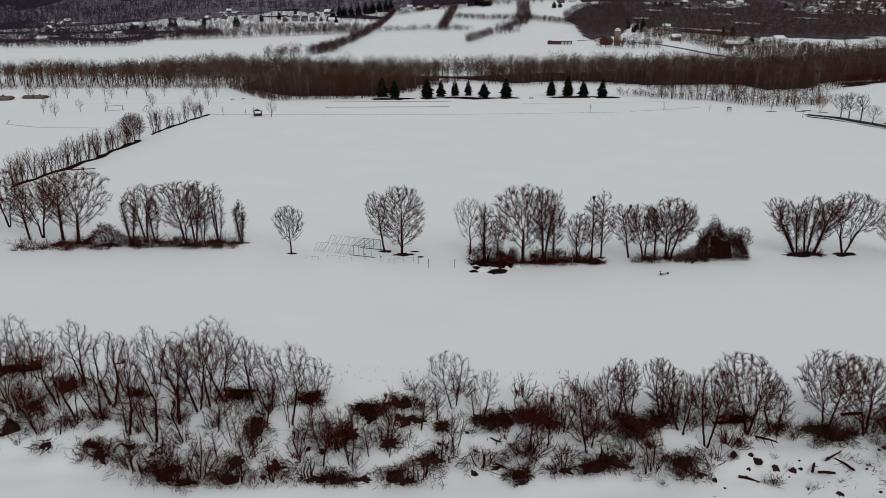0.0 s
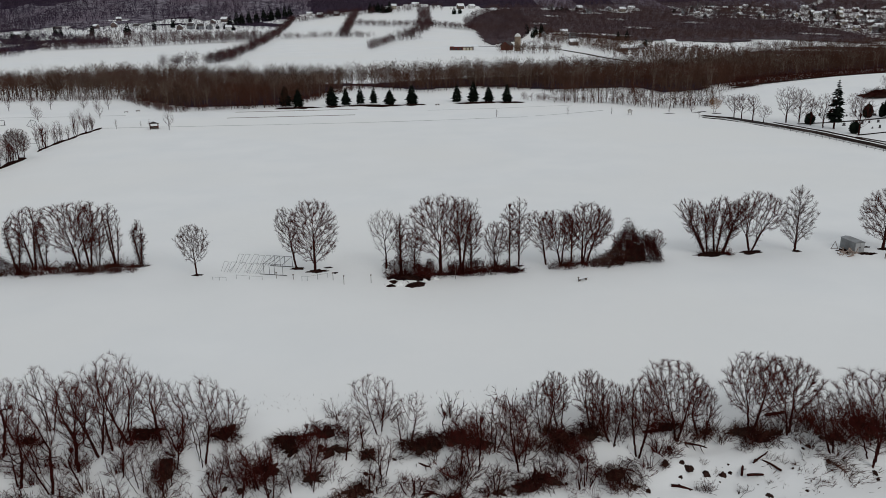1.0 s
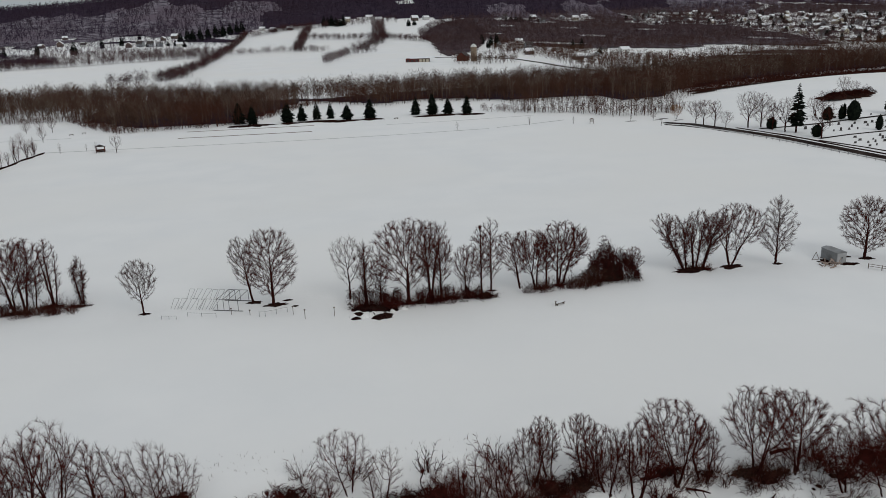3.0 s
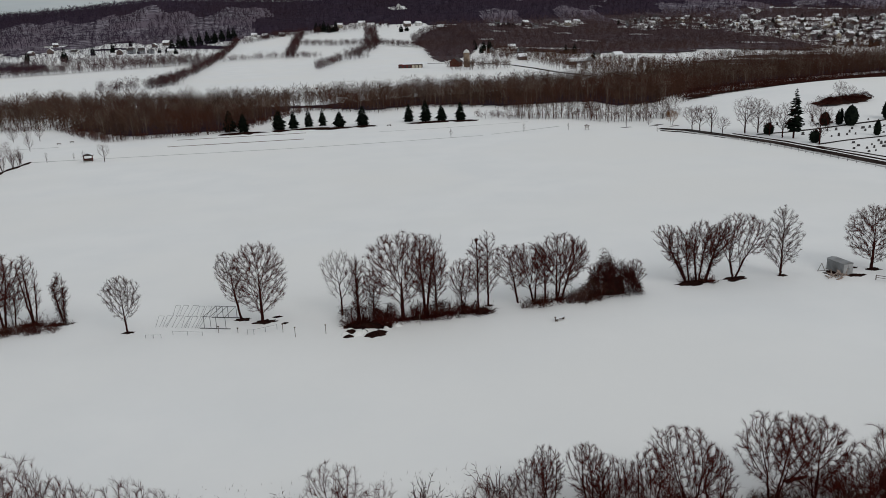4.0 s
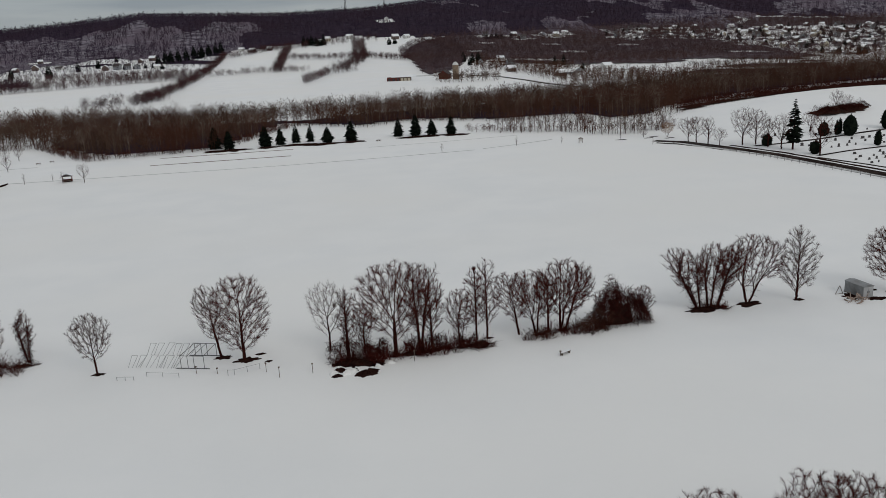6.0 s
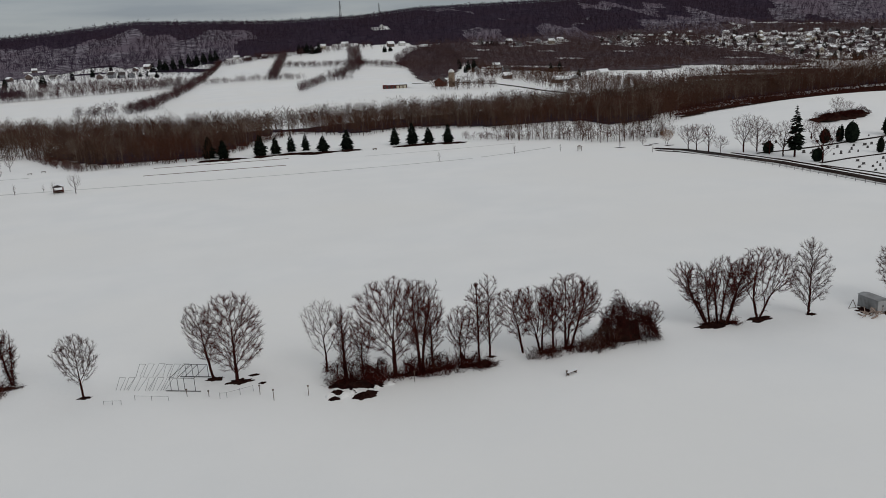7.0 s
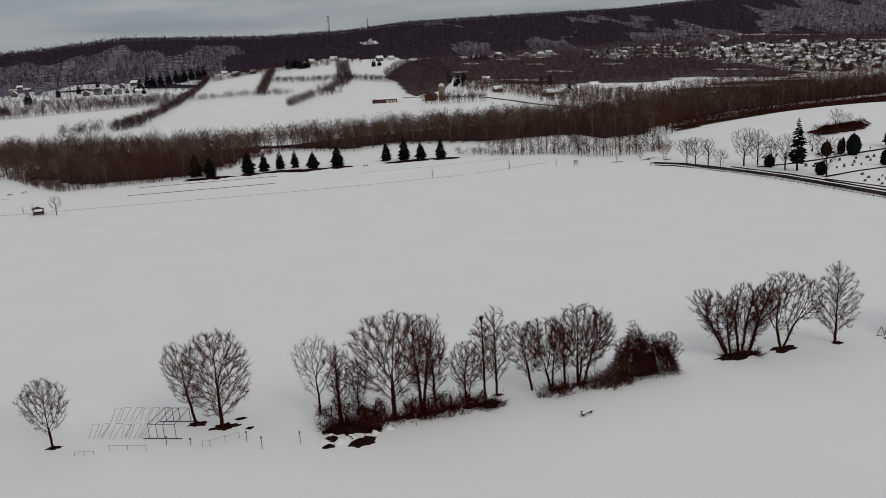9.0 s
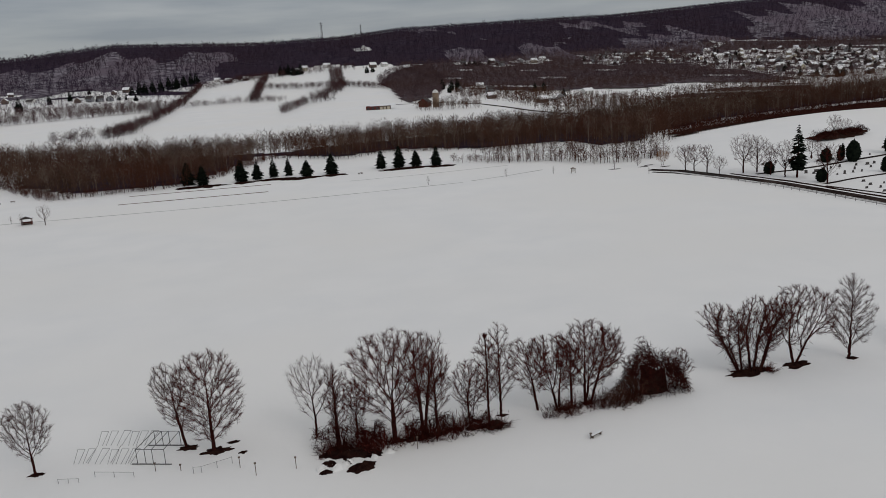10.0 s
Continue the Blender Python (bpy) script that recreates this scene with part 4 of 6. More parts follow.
def gravestone(name, w, h, peaked):
    root = thing(name, "grey gravestone standing in the snow", "gravestone", "gravestones of the cemetery")
    b, s = Buf(), Buf()
    prof = [(-w / 2, 0.15), (w / 2, 0.15), (w / 2, h * 0.8), (w * 0.28, h), (-w * 0.28, h), (-w / 2, h * 0.8)] if peaked else [(-w / 2, 0.15), (w / 2, 0.15), (w / 2, h), (-w / 2, h)]
    s.prism(prof, -0.14, 0.14)
    b.box(-w * 0.65, w * 0.65, -0.28, 0.28, -0.15, 0.18)
    part("stone", s, M_STONE, root)
    part("plinth", b, M_STONE, root)
    return root


gr = random.Random(9)
stones = [place(gravestone("gravestone", 1.0, 1.15, True), 186, 262), place(gravestone("gravestone", 1.3, 0.95, False), 190, 262), place(gravestone("gravestone", 0.8, 1.35, True), 194, 263)]
spots = [(x, y) for y in (224, 229.5, 235, 240, 254, 259, 264, 277.5, 283) for x in np.arange(183 if y < 245 else 185, 248, 3.4)]
for x, y in spots:
    if gr.random() < 0.62:
        clone(gr.choice(stones), at(x + gr.uniform(-1.1, 1.1), y + gr.uniform(-0.8, 0.8), gr.uniform(-12, 12), gr.uniform(0.55, 0.95)))

ROAD_TREES = [(160.2, 296, 9, "spread"), (160.8, 291, 9.8, "spread"), (161.8, 284, 10.2, "stem"), (164.2, 280, 6.2, "spread"), (171.1, 275.8, 13.5, "vase"), (175.2, 273.8, 12.6, "oval"), (175.4, 266.6, 10.5, "stem"),
              (176.6, 260.5, 12, "vase"), (179.2, 243.4, 12.6, "vase"), (237.5, 311, 7.7, "vase"), (204, 282, 8, "spread"), (241, 309, 6, "spread")]
for i, (x, y, h, k) in enumerate(ROAD_TREES):
    place(bare_tree("tree", 300 + i, k, h * 1.14, label="bare dark tree beside the cemetery road", group="trees by the cemetery road", girth=1.2, fine=0.6), x, y)
place(bare_tree("tree", 320, "spread", 6.8, 3, twig=M_ORANGE, label="small tree with tawny withered leaves by the road"), 159.5, 312)
place(conifer("pine", 330, 18.6, 6.6, "tall dark pine with ragged drooping boughs by the road", whorls=22, gappy=0.46, foot=0.16, shoots=8), 179, 257.5)
place(clipped_evergreen("evergreen", 331, 8.0, 5.6, "dense rounded dark evergreen in the cemetery", "cemetery evergreens"), 212.5, 270.8)
place(clipped_evergreen("evergreen", 332, 8.6, 5.6, "dense rounded dark evergreen in the cemetery", "cemetery evergreens"), 233, 275.5)
place(clipped_evergreen("evergreen", 333, 5.6, 2.2, "slim columnar dark evergreen in the cemetery", "cemetery evergreens"), 209.4, 273.8)
place(clipped_evergreen("evergreen", 334, 5.9, 2.0, "slim columnar dark evergreen in the cemetery", "cemetery evergreens"), 211.4, 275.0)
place(clipped_evergreen("evergreen", 335, 5.6, 2.6, "slim columnar dark evergreen in the cemetery", "cemetery evergreens"), 207.7, 250.7)
place(clipped_evergreen("evergreen", 336, 5.4, 4.4, "dense rounded dark evergreen in the cemetery", "cemetery evergreens"), 204, 274.4)
place(clipped_evergreen("evergreen", 337, 5.0, 3.8, "dense rounded dark evergreen in the cemetery", "cemetery evergreens"), 179.6, 246.5)
place(clipped_evergreen("evergreen", 338, 4.6, 4.0, "dense rounded dark evergreen in the cemetery", "cemetery evergreens"), 176.5, 269)
heap = tagged(part("brush_mound", mound(77, 14, 4.6, 2.4, 9, 34, 0.5), M_BRUSH), "overgrown dark earth mound on the snowy hill", "mound")
place(heap, 236, 306, 5, sink=0.1)
for i in range(14):
    q = random.Random(i).uniform(-13, 13)
    place(shrub("shrub", 350 + i, 2.8, 2.6, 16, M_VINE, "bare dark scrub on the earth mound", "scrub on the mound"), 236 + q, 306 + random.Random(i + 50).uniform(-4, 3.5), z=ground(236 + q, 306) + 2.2 * (1 - abs(q) / 15))

# ---- lines and small things at the far side of the field ----
laid("garden_row", draped(strip([(-48, 366), (-20, 365), (8.2, 364)], 0.8, 21, 0.3), 0.12, 2), M_GRASS, "strip of dead grass showing through the snow", "grass")
laid("garden_row", draped(strip([(-49.2, 345), (-20, 344), (6.6, 343)], 0.9, 22, 0.3), 0.12, 2), M_GRASS, "strip of dead grass showing through the snow", "grass")
laid("track", draped(strip([(-96, 324), (-68.3, 322), (-30, 319), (3.6, 317), (40, 317), (79.2, 319.4)], 0.9, 23, 0.3), 0.05, 2), M_TRACK, "trodden track across the snow", "track")
laid("track", draped(strip([(83.2, 321), (100, 326), (117, 333)], 0.9, 24, 0.3), 0.05, 2), M_TRACK, "trodden track across the snow", "track")
laid("track", draped(strip([(40, 352), (70, 352), (110, 356)], 0.6, 25, 0.3), 0.04, 2), M_TRACK, "trodden track across the snow", "track")
laid("track", draped(strip([(-175, 312), (-170, 300), (-154, 291), (-121, 286), (-108, 288)], 0.9, 26, 0.3), 0.05, 2), M_TRACK, "trodden track curving over the snow", "track")
laid("track", draped(strip([(-169, 371), (-120, 367), (-97, 366)], 0.7, 27, 0.3), 0.05, 2), M_TRACK, "trodden track across the snow", "track")


def goal(name):
    root = thing(name, "white-grey football goal frame on the snow", "football goal")
    for nm, a, c in (("post", (-3.66, 0, -0.1), (-3.66, 0, 2.44)), ("post", (3.66, 0, -0.1), (3.66, 0, 2.44)), ("crossbar", (-3.66, 0, 2.4), (3.66, 0, 2.4)), ("back_stay", (-3.66, 0, 2.4), (-3.66, 1.9, 0)), ("back_stay", (3.66, 0, 2.4), (3.66, 1.9, 0)), ("ground_bar", (-3.66, 1.9, 0.1), (3.66, 1.9, 0.1))):
        b = Buf()
        b.bar(a, c, 0.09, 6)
        part(nm, b, M_PIPE, root)
    return root


place(goal("football_goal"), -142.5, 339, 30)
place(goal("football_goal"), -126.5, 337, 125)


def hut(name):
    root = thing(name, "small dark red wooden shelter on the snow", "shelter")
    for x in (-1.5, 1.5):
        for y in (-1.2, 1.2):
            b = Buf()
            b.box(x - 0.09, x + 0.09, y - 0.09, y + 0.09, -0.2, 2.3)
            part("post", b, M_REDWOOD, root)
    b = Buf()
    b.box(-1.55, 1.55, 1.1, 1.25, 0, 1.0)
    part("back_wall", b, M_REDWOOD, root)
    b = Buf()
    b.box(-1.5, 1.5, -0.2, 1.1, 0.4, 0.55)
    part("bench", b, M_WOOD, root)
    b = Buf()
    b.prism([(-2.0, 2.25), (2.0, 2.25), (0, 3.1)], -1.6, 1.6)
    part("roof", b, M_SHINGLE, root)
    b = Buf()
    b.prism([(-1.95, 2.36), (0, 3.2), (1.95, 2.36), (0, 3.3)], -1.5, 1.5)
    part("roof_snow", b, M_ROOFSNOW, root)
    return root


place(hut("shelter"), -74, 317.5, 8)
def info_box(name):
    root = thing(name, "small wooden notice stand capped with snow", "notice stand")
    for x in (-0.8, 0.8):
        b = Buf()
        b.box(x - 0.08, x + 0.08, -0.08, 0.08, -0.2, 1.9)
        part("post", b, M_WOOD, root)
    b = Buf()
    b.box(-0.8, 0.8, -0.06, 0.06, 0.7, 1.7)
    part("board", b, M_WALLS[0], root)
    b = Buf()
    b.prism([(-1.1, 1.9), (1.1, 1.9), (0, 2.35)], -0.5, 0.5)
    part("roof", b, M_WOOD, root)
    return root


place(info_box("notice_stand"), 123.2, 315.8)
FAR_SAPLINGS = [(141.3, 317, 3.8), (66, 320.9, 3.9), (97.9, 322.9, 4.0), (116.1, 318.9, 3.3), (145.4, 296.6, 2.7), (-89.2, 319.9, 4.3), (-80.4, 323, 3.1), (-75.1, 315.5, 4.6), (-67.4, 313.3, 7.0), (-169.2, 329.4, 5.6), (-161.5, 323.4, 6.2),
                (-156.2, 335.9, 5.9), (-159, 397, 6.5), (-117.2, 393.4, 6.8), (-112, 394, 6.5), (-203.7, 390.4, 6.4), (-177.5, 396, 6.6), (-187.1, 391.6, 6), (-170.8, 398.1, 6.2), (-130, 352, 6), (-138, 372, 5), (-105, 340, 5), (152, 318, 5), (-210, 398, 6), (-195, 396, 7), (-165, 392, 6), (-150, 400, 7), (-140, 398, 6), (-124, 396, 7), (-183, 360, 5), (-148, 345, 5.5), (-113, 352, 5.5), (-106, 358, 6), (-110, 334, 6), (-104, 328, 5.5), (-215, 375, 6), (-192, 384, 5)]
for i, (x, y, h) in enumerate(FAR_SAPLINGS):
    place(bare_tree("sapling", 400 + i, "small" if h < 5 else ("stem", "oval", "vase")[i % 3], h * 1.1, label="slender bare sapling in the snow" if h < 5 else "young bare tree on the snowy playing field", group="saplings round the field", girth=1.2, fine=0.28 if h >= 5 else 0.5), x, y)
for i, (x, y) in enumerate([(141.3, 317), (153, 316), (160, 310), (157, 318)]):
    soil_patch("soil_patch", 430 + i, x, y - 1, 2.6, 0.9, M_SOIL, "dark bare soil at the foot of a sapling")
for i, (x, y, s) in enumerate([(-99.5, 377, 1.0), (-95.1, 381, 1.0), (66.1, 425, 1.0), (47, 372, 1.0)]):
    b = Buf()
    b.box(-0.9, 0.9, -0.4, 0.4, 0.45, 0.6)
    root = thing("picnic_table", "dark wooden picnic table in the snow", "table", "picnic tables")
    part("tabletop", b, M_WOOD, root)
    for k in (-0.7, 0.7):
        b = Buf()
        b.box(k - 0.08, k + 0.08, -0.6, 0.6, -0.1, 0.45)
        part("leg", b, M_WOOD, root)
    place(root, x, y, 15)

# diagonal hedge on the far side of the field
HEDGE_LINE = [(-108, 184), (-105, 203), (-102.5, 222), (-102, 240), (-101, 256)]
HEDGE_FAR = [(-101.5, 268), (-101, 285), (-99, 304), (-96.5, 324)]
laid("hedge_bank", draped(strip(HEDGE_LINE, 1.9, 31, 0.8), 0.35, 2), M_SOIL, "dark bare bank under the hedge", "bank")
laid("hedge_bank", draped(strip(HEDGE_FAR, 1.1, 32, 0.85), 0.3, 2), M_SOIL, "dark bare bank under the hedge", "bank")
laid("hedge_bank", draped(strip([(-104, 206), (-96, 207.5)], 1.0, 33, 0.4), 0.1, 2), M_SOIL, "dark bare bank under the hedge", "bank")
hr = random.Random(17)
hedge_kinds = [bare_tree("tree", 440 + i, "stem", 8.0, hr.choice((1, 2, 3)), fine=0.4, label="bare dark hedge tree on the edge of the snowfield", group="trees of the field hedge", girth=1.2, vine=60) for i in range(6)]
for a, c in list(zip(HEDGE_LINE, HEDGE_LINE[1:])) + list(zip(HEDGE_FAR, HEDGE_FAR[1:])):
    far = a[1] > 260
    n = max(1, int(math.dist(a, c) / (3.0 if far else 2.0)))
    for i in range(n):
        f = (i + hr.random()) / n
        x, y = a[0] + (c[0] - a[0]) * f + hr.uniform(-1.8, 0.6), a[1] + (c[1] - a[1]) * f
        clone(hr.choice(hedge_kinds), at(x, y, hr.uniform(0, 360), hr.uniform(0.6, 1.2)))
for k, ob in enumerate(hedge_kinds):
    place(ob, -107 + k * 1.0, 188 + k * 9.5, 40 * k, scale=0.95)
place(bare_tree("tree", 470, "spread", 9.6, label="round-crowned bare tree in the field hedge", twig=M_TWIGPALE), -103.6, 256)


# ---- buildings ----
def house(name, w, d, h, rise, wall, roof, label, group, windows=3):
    """A gabled house: walls, roof slab with eaves, snow or shingle on top, chimney, windows on two sides."""
    root = thing(name, label, "house", group)
    b = Buf()
    b.prism([(-d / 2, -0.6), (d / 2, -0.6), (d / 2, h), (0, h + rise), (-d / 2, h)], -w / 2, w / 2)
    body = part("wall", b, wall, root)
    body.rotation_euler = (0, 0, radians(90))
    o = 0.5
    k = rise / (d / 2)
    b = Buf()
    b.prism([(-d / 2 - o, h - k * o + 0.02), (0, h + rise + 0.02), (d / 2 + o, h - k * o + 0.02), (d / 2 + o, h - k * o + 0.4), (0, h + rise + 0.42), (-d / 2 - o, h - k * o + 0.4)], -w / 2 - o, w / 2 + o)
    top = part("roof", b, roof, root)
    top.rotation_euler = (0, 0, radians(90))
    b = Buf()
    b.box(w * 0.2, w * 0.2 + 0.8, -0.4, 0.4, h + rise * 0.5, h + rise + 1.0)
    part("chimney", b, M_WALLS[3], top).rotation_euler = (0, 0, radians(-90))
    for i in range(windows):
        x = -w / 2 + w * (i + 0.5) / windows
        for z in ([h * 0.3] if h < 4 else [h * 0.22, h * 0.68]):
            b = Buf()
            b.box(x - 0.5, x + 0.5, -d / 2 - 0.06, -d / 2 + 0.05, z - 0.65, z + 0.65)
            part("window", b, M_GLASS, root)
    return root


hs = random.Random(33)
KINDS = []
for i, (w, d, h, rise, wall, roof) in enumerate([(12, 8, 5.4, 2.8, M_WALLS[0], M_ROOFSNOW), (10, 8, 5.6, 3.4, M_WALLS[2], M_ROOFSNOW), (13, 9, 3.2, 2.6, M_WALLS[1], M_ROOFSNOW), (11, 9, 5.2, 3.6, M_WALLS[3], M_ROOFSNOW), (14, 9, 3.0, 3.0, M_WALLS[0], M_SHINGLE), (10, 9, 5.8, 3.8, M_WALLS[1], M_SHINGLE)]):
    KINDS.append(((w, d, h, rise, wall, roof), ("white", "cream", "grey", "brown", "white", "grey")[i], "snow-covered" if i < 4 else "dark shingled"))


def row_of_houses(spots, group, weights, size=1.0):
    masters = {}
    for x, y in spots:
        k = hs.choices(range(6), weights)[0]
        m = at(x, y, hs.choice((0, 0, 90, 20, -25)) + hs.uniform(-10, 10), size * hs.uniform(0.85, 1.1), 0.3)
        if k in masters:
            clone(masters[k], m)
        else:
            spec, colour, top = KINDS[k]
            masters[k] = house("house", *spec, f"{colour} house with a {top} gable roof", group)
            masters[k].matrix_basis = m


row_of_houses(TOWN, "houses of the town", (3, 3, 3, 3, 2, 2), 0.85)
row_of_houses(LEFT_HOUSES, "houses below the ridge", (1, 0, 1, 5, 1, 2), 0.85)
row_of_houses(HILL_HOUSES, "houses on the hillside", (3, 2, 2, 2, 1, 1))
row_of_houses(FARM_HOUSES, "houses near the farm", (3, 1, 2, 3, 1, 1), 0.85)
low_hut = house("hut", 14, 6, 0.8, 1.1, M_WALLS[3], M_WALLS[3], "low brown hut with a brown roof behind the playing field", "low huts behind the playing field", 2)
tagged(low_hut, category="hut")
place(low_hut, -221, 388, 4, sink=0.2)
clone(low_hut, at(-205, 395, -6, 0.8, 0.2))


def long_barn(name):
    root = thing(name, "long low red and tan barn with a snowy roof", "barn")
    for nm, x0, x1, mat in (("red_end", -15, -1, M_REDWOOD), ("tan_end", -1, 10, M_WALLS[3])):
        b = Buf()
        b.box(x0, x1, -5, 5, -0.6, 4.0)
        part(nm, b, mat, root)
        for i in range(3):
            x = x0 + (i + 0.5) * (x1 - x0) / 3
            b = Buf()
            b.box(x - 1.3, x + 1.3, -5.08, -4.95, 0, 3.0)
            part("door", b, M_SHINGLE if nm == "red_end" else M_WALLS[2], root)
    b = Buf()
    b.prism([(-5.6, 4.02), (5.6, 4.02), (5.6, 4.35), (0, 6.0), (-5.6, 4.35)], -15.5, 10.5)
    part("roof", b, M_ROOFSNOW, root).rotation_euler = (0, 0, radians(90))
    return root


place(long_barn("barn"), 135, 846, -14, sink=0.3)


def silo(name):
    root = thing(name, "tall tan concrete silo with a pale domed cap", "silo")
    b = Buf()
    b.tube([Vector((0, 0, -1)), Vector((0, 0, 14.5))], [3.2, 3.2], 20, close=False)
    part("drum", b, M_CONCRETE, root, smooth=True)
    b = Buf()
    b.tube([Vector((0, 0, 14.5)), Vector((0, 0, 15.8)), Vector((0, 0, 17.2)), Vector((0, 0, 17.9))], [3.35, 2.9, 1.7, 0.1], 20)
    part("dome", b, M_WALLS[0], root, smooth=True)
    for i in range(6):
        b = Buf()
        b.tube([Vector((0, 0, 1.2 + i * 2.2)), Vector((0, 0, 1.35 + i * 2.2))], [3.26, 3.26], 20, close=False)
        part("hoop", b, M_PIPE, root)
    return root


place(silo("silo"), 187.7, 819)
red = house("red_barn", 13, 10, 5, 4, M_REDWOOD, M_SHINGLE, "dark red barn beside the silo", "", 2)
tagged(red, category="barn")
place(red, 180, 836, 60, sink=0.3)
laid("farm_road", draped(strip([(160, 905), (208, 882), (235, 821), (242, 750), (244, 691), (250, 620)], 6, 41, 0.1), 0.15, 2), M_ASPHALT, "cleared dark farm road between snowy fields", "road")


def mast(name, h, r):
    root = thing(name, "grey steel lattice mast on the ridge", "mast")
    corners = [(-1, -1), (1, -1), (1, 1), (-1, 1)]
    for cx, cy in corners:
        b = Buf()
        b.bar((cx * h * 0.06, cy * h * 0.06, -1), (cx * 0.5, cy * 0.5, h), r)
        part("leg", b, M_PIPE, root)
    for i in range(7):
        f0, f1 = i / 7, (i + 1) / 7
        for (ax, ay), (bx, by) in zip(corners, corners[1:] + corners[:1]):
            b = Buf()
            s0, s1 = h * 0.06 * (1 - f0) + 0.5 * f0, h * 0.06 * (1 - f1) + 0.5 * f1
            b.bar((ax * s0, ay * s0, h * f0), (bx * s1, by * s1, h * f1), r * 0.7, 3)
            part("brace", b, M_PIPE, root)
    for z in (0.72, 0.84, 0.95):
        b = Buf()
        b.bar((-h * 0.1, 0, h * z), (h * 0.1, 0, h * z), r * 0.8)
        part("arm", b, M_PIPE, root)
    return root


place(mast("lattice_mast", 46, 0.35), 190, 1990)
place(mast("lattice_mast", 32, 0.25), 292, 2040)
DARK_CONIFERS = [(-284.5, 1146, 20, 12), (-267, 1231, 15, 9), (-246, 1263, 16, 9), (-235, 1350, 10, 8), (-149, 1200, 9, 8), (-190, 1230, 8, 7), (-204, 1228, 8, 7), (-176, 1232, 8, 7), (-165, 1230, 9, 7), (-420, 1110, 12, 9), (-400, 1105, 11, 9), (-380, 1150, 15, 9), (-370, 1140, 13, 9), (-340, 1180, 14, 9), (-330, 1140, 12, 8)]
DARK_CONIFERS += [(-160 + 8 * i + hs.uniform(-4, 4), 1266 + 13 * i + hs.uniform(-14, 14), hs.uniform(15, 24), hs.uniform(10, 14)) for i in range(11)] + [(-150 + 11 * i, 1310 + 14 * i, hs.uniform(14, 20), 12) for i in range(6)]
DARK_CONIFERS += [(62 + 7 * i, 1462 + hs.uniform(-8, 8), hs.uniform(15, 22), 12) for i in range(6)] + [(208, 1420, 14, 10), (220, 1432, 12, 10), (405, 1422, 12, 13), (413, 1416, 11, 13), (398, 1428, 11, 12), (263, 1044, 15, 9), (274, 1056, 16, 9), (256, 1067, 15, 10)]
DARK_CONIFERS += [(390, 1435, 10, 9), (398, 1433, 10, 9), (445, 1415, 9, 9), (438, 1440, 10, 9), (270, 905, 8, 6), (250, 1005, 13, 8), (262, 1010, 14, 8), (340, 940, 13, 8), (350, 936, 14, 8), (335, 838, 10, 7), (600, 1380, 12, 8)]
for x, y in TOWN:
    DARK_CONIFERS.append((x + hs.uniform(-15, 15), y - hs.uniform(8, 16), hs.uniform(7, 13), hs.uniform(6, 9)))
far_conifers = [conifer("conifer", 500 + i, 10, 6.5, "dark distant conifer among the snowy gardens", "distant conifers", whorls=12, shoots=0) for i in range(4)]
for i, (x, y, h, w) in enumerate(DARK_CONIFERS):
    m = at(x, y, 77 * i, 1.0, 0.3) @ Matrix.Diagonal((w / 6.5, w / 6.5, h / 10, 1))
    if i < 4:
        far_conifers[i].matrix_basis = m
    else:
        clone(far_conifers[i % 4], m)


# ---- the middle row of trees ----
def tree_at(x, y, seed, kind, h, stems=1, **more):
    more.setdefault("label", "bare grey-brown deciduous tree rising from the snow")
    turn = more.pop("turn", 0)
    return place(bare_tree("tree", seed, kind, h, stems, group=more.pop("group", "trees of the middle row"), **more), x, y, turn)


def foot(x, y, seed, rx=1.4, ry=0.9):
    soil_patch("soil_patch", seed, x + 0.1, y - 0.2, rx, ry, M_SOIL, "dark thawed soil round the foot of a tree", 0.14)


tree_at(-25.8, 125.9, 601, "vase", 9.9, twig=M_TWIGPALE, lean=(-0.05, 0), wide=0.85)
foot(-25.8, 125.9, 701, 1.0, 0.6)
tree_at(-8.8, 126.6, 602, "stem", 12.2, lean=(-0.14, 0.05), twig=M_TWIGPALE, wide=0.85)
foot(-8.6, 126.6, 702, 1.3, 0.8)
tree_at(-5.4, 124.5, 603, "oval", 14.0, wide=0.9, girth=1.2, label="large round-crowned bare tree on the snow")
foot(-5.2, 124.5, 703, 1.9, 1.1)
foot(-3.2, 126.2, 704, 1.0, 0.5)
foot(-2.1, 123.0, 705, 0.6, 0.4)
tree_at(7.0, 123.7, 604, "vase", 11.6, twig=M_TWIGPALE, fine=0.7, wide=0.78, girth=0.8)
tree_at(9.3, 120.4, 605, "slim", 12.0, vine=260, girth=1.2)
tree_at(11.8, 121.5, 606, "stem", 8.2, vine=160)
tree_at(16.1, 119.6, 607, "dome", 14.9, girth=1.3, wide=1.04, fine=1.2, label="tall spreading bare tree in an overgrown clump")
tree_at(19.8, 119.8, 608, "stem", 14.6, 2, fan=0.12, vine=320, girth=1.2)
tree_at(21.6, 120.6, 618, "stem", 10.5, vine=100)
tree_at(25.7, 119.5, 609, "stem", 9.6, 2, fan=0.16, vine=240)
tree_at(28.5, 121.0, 610, "slim", 12.6, girth=0.75, wide=1.25)
tree_at(30.3, 121.6, 611, "slim", 13.6, girth=0.75, wide=1.25)
foot(30.3, 121.4, 706, 0.8, 0.5)
tree_at(35.1, 121.0, 612, "stem", 10.8, 1, lean=(-0.16, 0), wide=1.2)
tree_at(37.8, 121.0, 613, "dome", 10.8, 2, lean=(-0.12, 0), fan=0.2, wide=0.9, girth=1.2)
